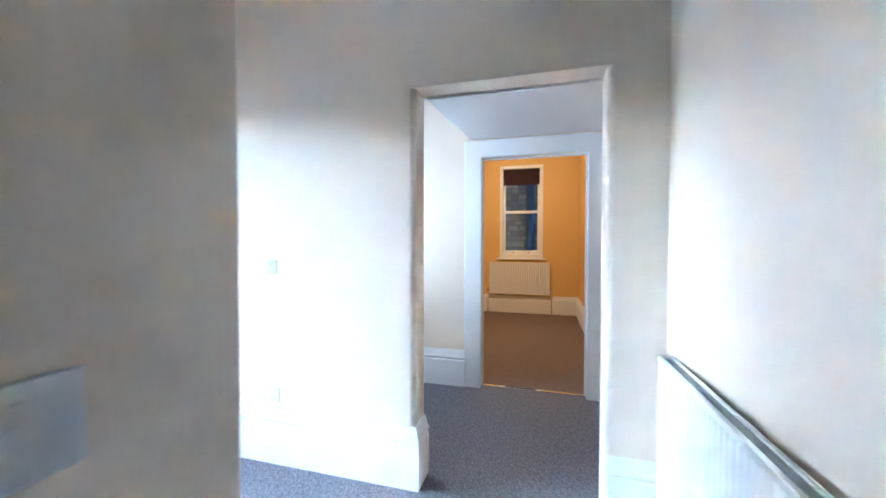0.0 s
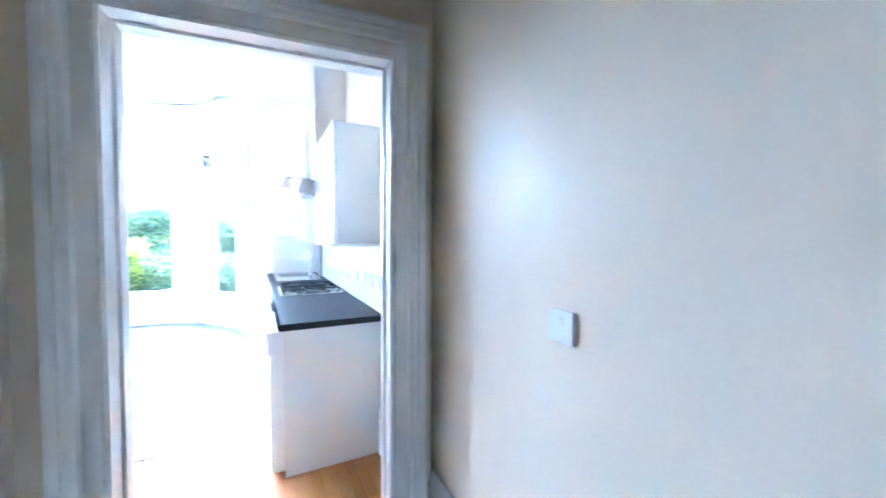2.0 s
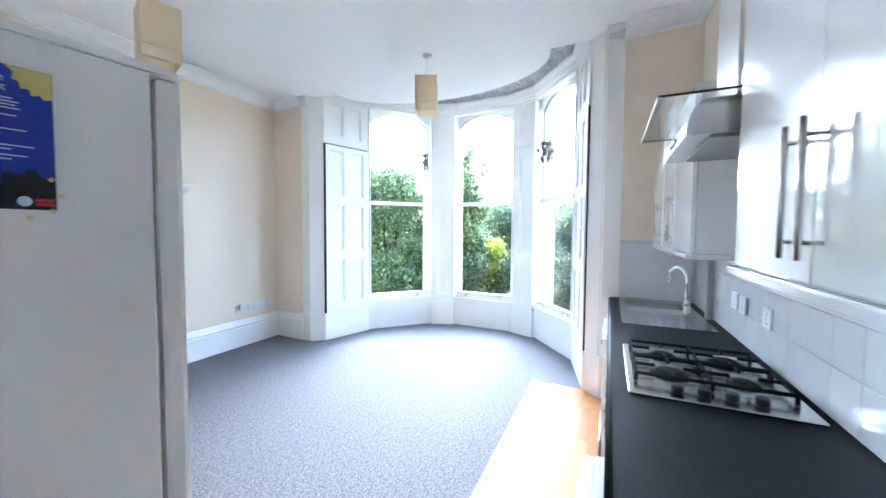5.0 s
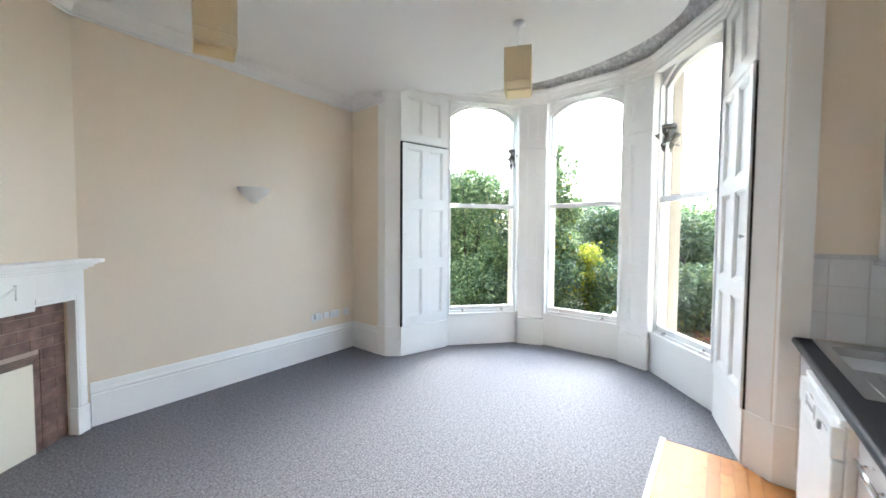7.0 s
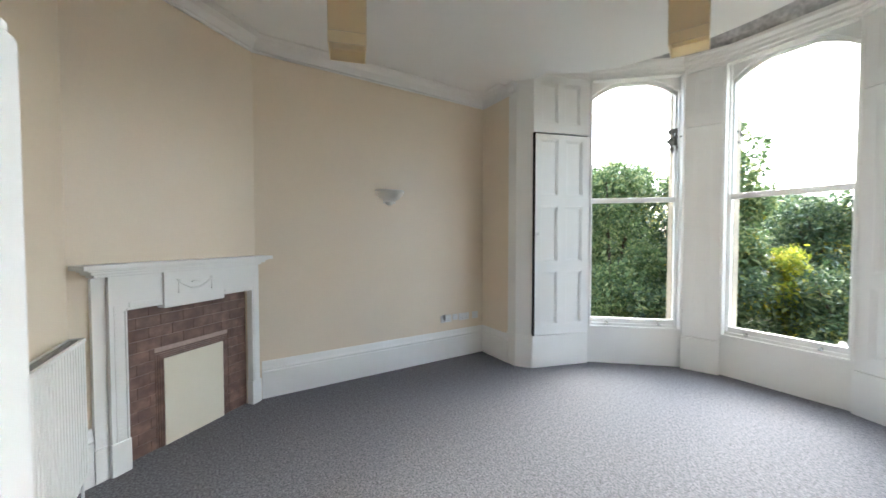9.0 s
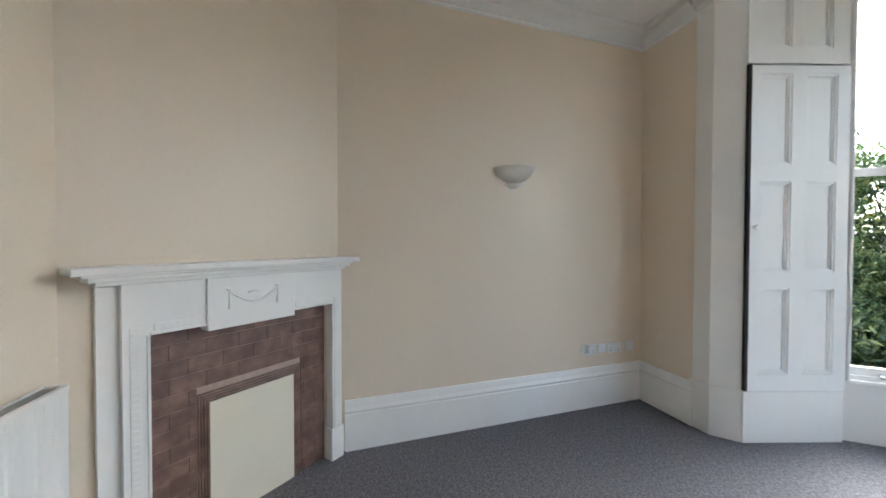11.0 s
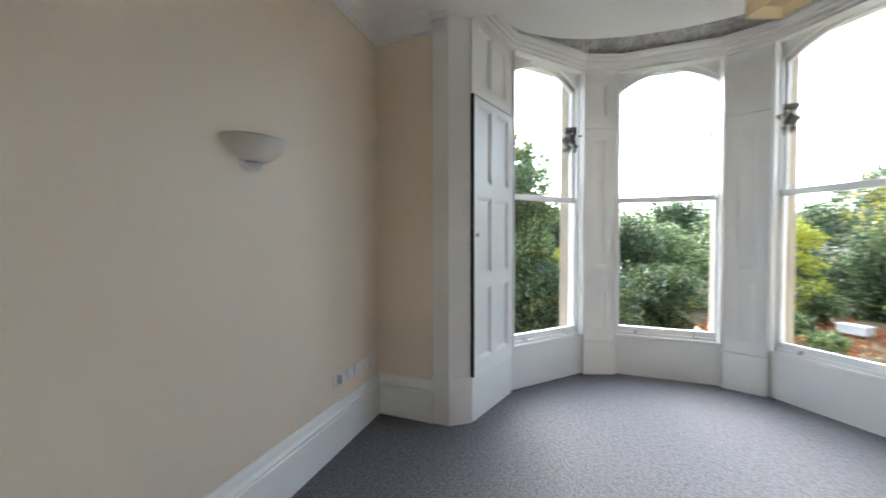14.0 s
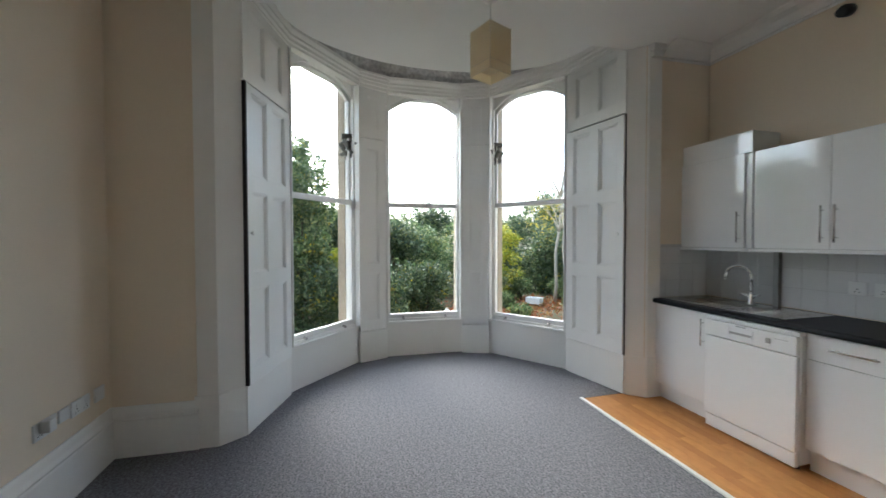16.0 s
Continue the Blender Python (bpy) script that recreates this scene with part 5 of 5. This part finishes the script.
def leaves(name, rng, blobs, count, size, material, parent=None, label=""):
    """Many small bent leaves spread over uneven clumps (x, y, z, rx, ry, rz)."""
    vol = np.array([b[3] * b[4] * b[5] for b in blobs]) ** 0.67
    pick = rng.choice(len(blobs), count, p=vol / vol.sum())
    bl = np.array(blobs)[pick]
    d = rng.normal(size=(count, 3))
    d /= np.linalg.norm(d, axis=1)[:, None]
    r = (0.55 + 0.45 * rng.random(count) ** 0.5) * (1 + 0.16 * rng.normal(size=count))
    c = bl[:, :3] + d * r[:, None] * bl[:, 3:]
    ax = rng.normal(size=(count, 3)) + d * 0.4
    ax[:, 2] -= 0.3
    ax /= np.linalg.norm(ax, axis=1)[:, None]
    side = np.cross(ax, rng.normal(size=(count, 3)))
    side /= np.linalg.norm(side, axis=1)[:, None]
    nor = np.cross(ax, side)
    s = size * (0.6 + 0.8 * rng.random(count))[:, None]
    v = np.stack([c - ax * s, c + side * s * 0.38 + nor * s * 0.12, c + ax * s, c - side * s * 0.38 + nor * s * 0.12], 1).reshape(-1, 3)
    i = np.arange(count)[:, None] * 4
    f = np.concatenate([i + np.array([[0, 1, 2]]), i + np.array([[0, 2, 3]])])
    me = bpy.data.meshes.new(name)
    me.from_pydata(v.tolist(), [], f.tolist())
    me.materials.append(material)
    ob = new(name, me)
    ob.parent = parent
    if label:
        tagged(ob, label)
    return ob


def shrub(name, x, y, h, w, seed, material, count, size, label, category="shrub", accent=None, z=-0.75, low=0.1):
    rng = np.random.default_rng(seed)
    t = thing(name, pose(x, y, z), label, category, "garden shrubs" if category == "shrub" else "garden trees")
    blobs = []
    for k in range(26):
        zz = low * h + (0.94 - low) * h * rng.random() ** 0.85
        spread = w * (0.85 - 0.45 * abs(zz / h - 0.45))
        a, r = 2 * math.pi * rng.random(), spread * 0.62 * math.sqrt(rng.random())
        s = w * (0.20 + 0.16 * rng.random())
        blobs.append((r * math.cos(a), r * math.sin(a), zz, s, s, s * 0.85))
    if h > 3.5:
        for k in range(7):
            a, r = 2 * math.pi * rng.random(), w * 0.45 * rng.random()
            blobs.append((r * math.cos(a), r * math.sin(a), h * (0.84 + 0.14 * rng.random()), w * 0.11, w * 0.11, h * 0.08))
    bm = bmesh.new()
    for k in range(9):
        b = blobs[k]
        tube(bm, [(0.1 * math.cos(k), 0.1 * math.sin(k), 0.0), (b[0] * 0.35, b[1] * 0.35, b[2] * 0.5), (b[0], b[1], b[2]), (b[0] * 1.1, b[1] * 1.1, b[2] + 0.5 * b[5])], [0.05, 0.03, 0.014, 0.005], 6)
    part("stems", bm, twig, t)
    leaves("crown", rng, blobs, count, size, material, t)
    if accent:
        sel = [b for b in blobs if rng.random() < 0.4] or blobs[:3]
        leaves("yellow_leaves", rng, [(b[0] * 1.15, b[1] * 1.15, b[2], b[3] * 0.8, b[4] * 0.8, b[5] * 0.7) for b in sel], count // 18, size * 0.75, accent, t, "yellow autumn leaves")
    return t


PLANTS = [
    ("laurel_bush", -5.6, 0.55, 4.4, 1.3, leaf_green, 16000, 0.055, leaf_yellow), ("laurel_bush", -5.3, -1.7, 3.85, 1.6, leaf_green, 15000, 0.055, None),
    ("garden_shrub", -4.4, -3.0, 1.6, 1.2, leaf_dark, 6000, 0.05, None), ("garden_shrub", -4.6, -1.2, 1.5, 1.2, leaf_green, 6000, 0.05, None), ("garden_shrub", -4.9, 0.6, 1.5, 1.3, leaf_dark, 6500, 0.05, leaf_yellow), ("garden_shrub", -5.8, 2.2, 1.7, 1.4, leaf_dark, 7000, 0.05, leaf_yellow), ("garden_shrub", -6.9, 3.6, 1.5, 1.2, leaf_dark, 6500, 0.05, leaf_yellow), ("garden_shrub", -9.4, 6.2, 1.5, 1.3, leaf_green, 6500, 0.05, leaf_yellow), ("garden_shrub", -6.6, 9.6, 1.5, 1.2, leaf_green, 6000, 0.05, leaf_yellow),
    ("laurel_bush", -5.2, -2.6, 4.1, 1.9, leaf_green, 15000, 0.06, None), ("laurel_bush", -6.6, -0.6, 3.7, 1.9, leaf_dark, 14000, 0.06, leaf_yellow),
    ("laurel_bush", -4.6, -5.0, 4.4, 2.1, leaf_green, 13000, 0.07, None), ("laurel_bush", -8.2, -3.6, 4.6, 2.2, leaf_dark, 12000, 0.07, leaf_yellow),
    ("garden_shrub", -8.4, 1.4, 2.9, 1.8, leaf_dark, 13000, 0.06, leaf_yellow), ("garden_shrub", -9.6, 3.1, 2.7, 1.7, leaf_dark, 12000, 0.06, leaf_yellow),
    ("garden_shrub", -11.5, 4.9, 2.6, 1.9, leaf_green, 12000, 0.06, leaf_yellow), ("garden_shrub", -12.0, 0.4, 3.2, 2.2, leaf_dark, 11000, 0.07, None),
    ("garden_shrub", -13.5, 2.8, 3.0, 2.3, leaf_green, 10000, 0.08, leaf_yellow), ("garden_shrub", -13.5, 7.0, 3.0, 2.3, leaf_green, 11000, 0.08, leaf_yellow),
    ("garden_shrub", -11.0, 9.6, 2.6, 2.0, leaf_dark, 11000, 0.07, leaf_yellow), ("garden_shrub", -8.0, 10.6, 2.6, 1.9, leaf_green, 10000, 0.07, leaf_yellow),
    ("garden_shrub", -4.6, 8.6, 2.4, 1.6, leaf_dark, 10000, 0.06, leaf_yellow), ("garden_shrub", -16.0, 10.5, 3.4, 2.8, leaf_dark, 9000, 0.09, None),
    ("garden_shrub", -18.0, 4.0, 3.6, 3.0, leaf_green, 9000, 0.1, None), ("garden_shrub", -17.0, -2.0, 3.9, 3.0, leaf_dark, 9000, 0.1, None),
    ("garden_shrub", -3.6, -8.0, 4.2, 2.3, leaf_dark, 8000, 0.08, None),
    ("garden_shrub", -7.8, -2.0, 2.2, 1.6, leaf_dark, 9000, 0.055, None), ("garden_shrub", -4.7, -0.4, 1.3, 0.9, leaf_dark, 5000, 0.05, None),
    ("golden_shrub", -6.0, 1.35, 2.0, 0.7, leaf_lime, 3500, 0.05, None), ("golden_shrub", -9.8, 7.2, 2.75, 1.1, leaf_lime, 6000, 0.055, leaf_yellow),
]
for k, (nm, x, y, h, w, m_, cnt, sz, acc) in enumerate(PLANTS):
    shrub(nm, x, y, h, w, 40 + k, m_, cnt, sz, "lime and yellow leaved garden shrub" if m_ is leaf_lime else "dense evergreen garden shrub with some yellow leaves" if acc else "dense dark evergreen garden shrub", "shrub", acc)


def bare_tree(name, x, y, h, seed, material, label, lean=0.15):
    rng = np.random.default_rng(seed)
    t = thing(name, pose(x, y, -0.75), label, "tree", "garden trees")
    bm = bmesh.new()
    pts = [(lean * h * (k / 6) ** 1.5 * 0.5, 0.05 * math.sin(k * 1.7), h * 0.8 * k / 6) for k in range(7)]
    tube(bm, pts, [0.062 - 0.006 * k for k in range(7)], 10)
    part("trunk", bm, material, t)
    bm = bmesh.new()
    top = Vector(pts[-1])
    for k in range(9):
        a = 2 * math.pi * k / 9 + rng.random()
        st = Vector(pts[4 + k % 3])
        L_ = h * (0.25 + 0.25 * rng.random())
        p1 = st + Vector((math.cos(a) * 0.3, math.sin(a) * 0.3, 0.6)) * L_ * 0.5
        p2 = p1 + Vector((math.cos(a) * 0.5, math.sin(a) * 0.5, 0.7)) * L_ * 0.5
        tube(bm, [st, p1, p2], [0.03, 0.018, 0.006], 6)
        for j in range(3):
            e = p1.lerp(p2, 0.3 + 0.3 * j)
            b = a + rng.normal() * 0.9
            tube(bm, [e, e + Vector((math.cos(b), math.sin(b), 0.8)) * L_ * 0.25], [0.012, 0.003], 5)
    part("branches", bm, material, t)
    rb_ = [(math.cos(a) * h * 0.2, math.sin(a) * h * 0.2, h * (0.6 + 0.25 * rng.random()), 0.5, 0.5, 0.4) for a in range(6)]
    leaves("crown", rng, rb_, 350, 0.05, leaf_yellow, t, "sparse yellow autumn leaves")
    return t


bare_tree("birch_tree", -8.4, 8.55, 4.6, 5, bark, "slender pale-barked tree with thin autumn leaves")
bare_tree("birch_tree", -9.2, 9.5, 4.8, 9, bark, "slender pale-barked tree with thin autumn leaves", -0.1)
shrub("far_tree", -30.0, 9.0, 5.0, 4.0, 91, leaf_dark, 6000, 0.16, "distant dark evergreen tree", "tree")
shrub("far_tree", -28.0, 20.0, 6.0, 4.5, 92, leaf_dark, 6000, 0.16, "distant dark evergreen tree", "tree")
shrub("far_tree", -32.0, 1.0, 4.6, 4.0, 93, leaf_dark, 6000, 0.16, "distant dark evergreen tree", "tree")
shrub("far_tree", -24.0, -14.0, 6.0, 4.5, 94, leaf_dark, 6000, 0.16, "distant dark evergreen tree", "tree")
rng = np.random.default_rng(7)
fl = leaves("fallen_leaves", rng, [(-8.2, 6.9, -0.66, 2.2, 2.0, 0.05), (-6.5, 5.0, -0.66, 1.8, 1.6, 0.05)], 3000, 0.06, leaf_red)
tagged(fl, "reddish fallen leaves strewn on the ground", "leaves", kind="stuff")
low = [(-6.9, 8.3, 0.6, 0.6), (-7.6, 6.3, 0.5, 0.5), (-9.2, 7.6, 0.8, 0.7), (-5.6, 5.8, 0.45, 0.5), (-8.9, 9.0, 0.7, 0.6)]
for k, (x, y, h, w) in enumerate(low):
    shrub("low_plant", x, y, h, w, 120 + k, leaf_green, 1600, 0.045, "low leafy green ground plant", "plant", leaf_yellow if k % 3 == 0 else None)
sm, sl = face_pose(3, 4)
sc2 = thing("plastic_wrapper", sm @ pose(sl - 0.155, 0.30, 0.40), "crumpled white plastic wrapper lying on the outer window sill", "wrapper")
bm = bmesh.new()
rw = np.random.default_rng(21)
grid = [[bm.verts.new((-0.075 + 0.15 * a / 7, -0.05 + 0.1 * b / 5, 0.012 + 0.11 * math.exp(-((a - 4.5) / 2.2) ** 2 - ((b - 2.5) / 1.6) ** 2) + 0.02 * rw.random())) for b in range(6)] for a in range(8)]
for a in range(7):
    for b in range(5):
        bm.faces.new((grid[a][b], grid[a + 1][b], grid[a + 1][b + 1], grid[a][b + 1]))
bmesh.ops.solidify(bm, geom=bm.faces[:], thickness=0.004)
part("sheet", bm, plastic_white, sc2)
tb = thing("garden_tub", Matrix.Translation((-7.95, 7.5, -0.68)) @ Matrix.Rotation(radians(35), 4, 'Z') @ Matrix.Scale(0.95, 4), "white plastic tub standing on the garden ground", "tub")
bm = bmesh.new()
for a, b, c, d in ((-0.26, 0.26, -0.14, -0.125), (-0.26, 0.26, 0.125, 0.14), (-0.26, -0.245, -0.125, 0.125), (0.245, 0.26, -0.125, 0.125)):
    box(bm, a, b, c, d, 0.02, 0.22)
box(bm, -0.245, 0.245, -0.125, 0.125, 0.02, 0.05)
part("basin", bm, plastic_white, tb)
bm = bmesh.new()
for a, b, c, d in ((-0.28, 0.28, -0.16, -0.14), (-0.28, 0.28, 0.14, 0.16), (-0.28, -0.26, -0.14, 0.14), (0.26, 0.28, -0.14, 0.14)):
    box(bm, a, b, c, d, 0.205, 0.23, 0.005)
part("rim", bm, plastic_white, tb)
ps = thing("parasol", pose(-11.2, 12.0, -0.75), "small white domed parasol among the shrubs", "parasol")
part("pole", tube(bmesh.new(), [(0, 0, 0), (0, 0, 1.9)], [0.02, 0.02], 8), plastic_white, ps)
part("canopy", lathe(bmesh.new(), [(0.62, 1.52), (0.55, 1.66), (0.4, 1.78), (0.2, 1.87), (0.0, 1.9), (0.0, 1.88), (0.2, 1.85), (0.4, 1.76), (0.6, 1.51)], sides=20), plastic_white, ps)

# ---------------------------------------------------------------- pieces of the setting
tiles = thing("wall_tiles", pose(0, 0, 0), "white glazed square splashback tiles", "tiles", kind="structure")
part("grout_bed", box(bmesh.new(), 0.17, 3.17, YW - 0.006, YW, 0.905, 1.368), grout, tiles)
ME = pose(*bay(0.0, 2.40), 0, 0, 0, -2.18)
part("end_grout_bed", box(bmesh.new(), 0.0, 0.006, -0.64, 0.0, 0.905, 1.385, m=ME), grout, tiles)
tw = 0.15
tile_me = mesh_of("tile", box(bmesh.new(), 0.001, tw - 0.001, 0.0, 0.006, 0.001, tw - 0.001, 0.0015), tile_white)
for r in range(3):
    for k in range(20):
        x = 0.17 + tw * k
        if x + tw > 3.2:
            break
        ob = new("tile", tile_me)
        ob.parent, ob.matrix_parent_inverse = tiles, Matrix()
        ob.location = (x, YW - 0.0115, 0.909 + tw * r)
    for k in range(4):
        ob = new("tile", tile_me)
        ob.parent = tiles
        ob.matrix_basis = ME @ pose(0.0115, -0.02 - tw * (k + 1), 0.909 + tw * r, 0, 0, 90)

boards = thing("floor_laminate", pose(0, 0, -0.012), "warm beech laminate boards in the kitchen", "laminate floor", kind="structure")
rngb = random.Random(4)
bw_, meshes = 0.066, {}
for r in range(-12, 20):
    y0 = 3.541 + bw_ * r
    y1 = min(y0 + bw_ - 0.0012, 4.80)
    x = 0.035 if r >= 0 else 2.592
    first = 0.15 + 0.35 * rngb.random()
    while x < 3.77:
        L_ = first if x < 0.04 else (0.42, 0.50, 0.58)[rngb.randrange(3)]
        e = min(x + L_, 3.77)
        key = (round(e - x, 3), round(y1 - y0, 4))
        if key not in meshes:
            meshes[key] = mesh_of("board", box(bmesh.new(), 0.0006, key[0] - 0.0006, 0.0, key[1], 0.0, 0.012), laminate_mat)
        ob = new("board", meshes[key])
        ob.parent = boards
        ob.location = (x, y0, 0.0)
        x = e

rs = random.Random(8)
row, z = 0, 0.02
stones = {}
count = 0
while z < 5.2:
    h = (0.10, 0.13, 0.16)[rs.randrange(3)]
    x = -1.6
    while x < 1.6:
        w = (0.18, 0.26, 0.34)[rs.randrange(3)]
        if z > 1.0 and count < 300:
            if (w, h) not in stones:
                stones[(w, h)] = mesh_of("stone", box(bmesh.new(), 0.006, w - 0.006, -0.02, 0.05, 0.006, h - 0.006, 0.008), brick_dark)
            ob = new("stone", stones[(w, h)])
            ob.parent = nb
            ob.location = (x, rs.uniform(-0.012, 0.012), z)
            count += 1
        x += w
    z += h
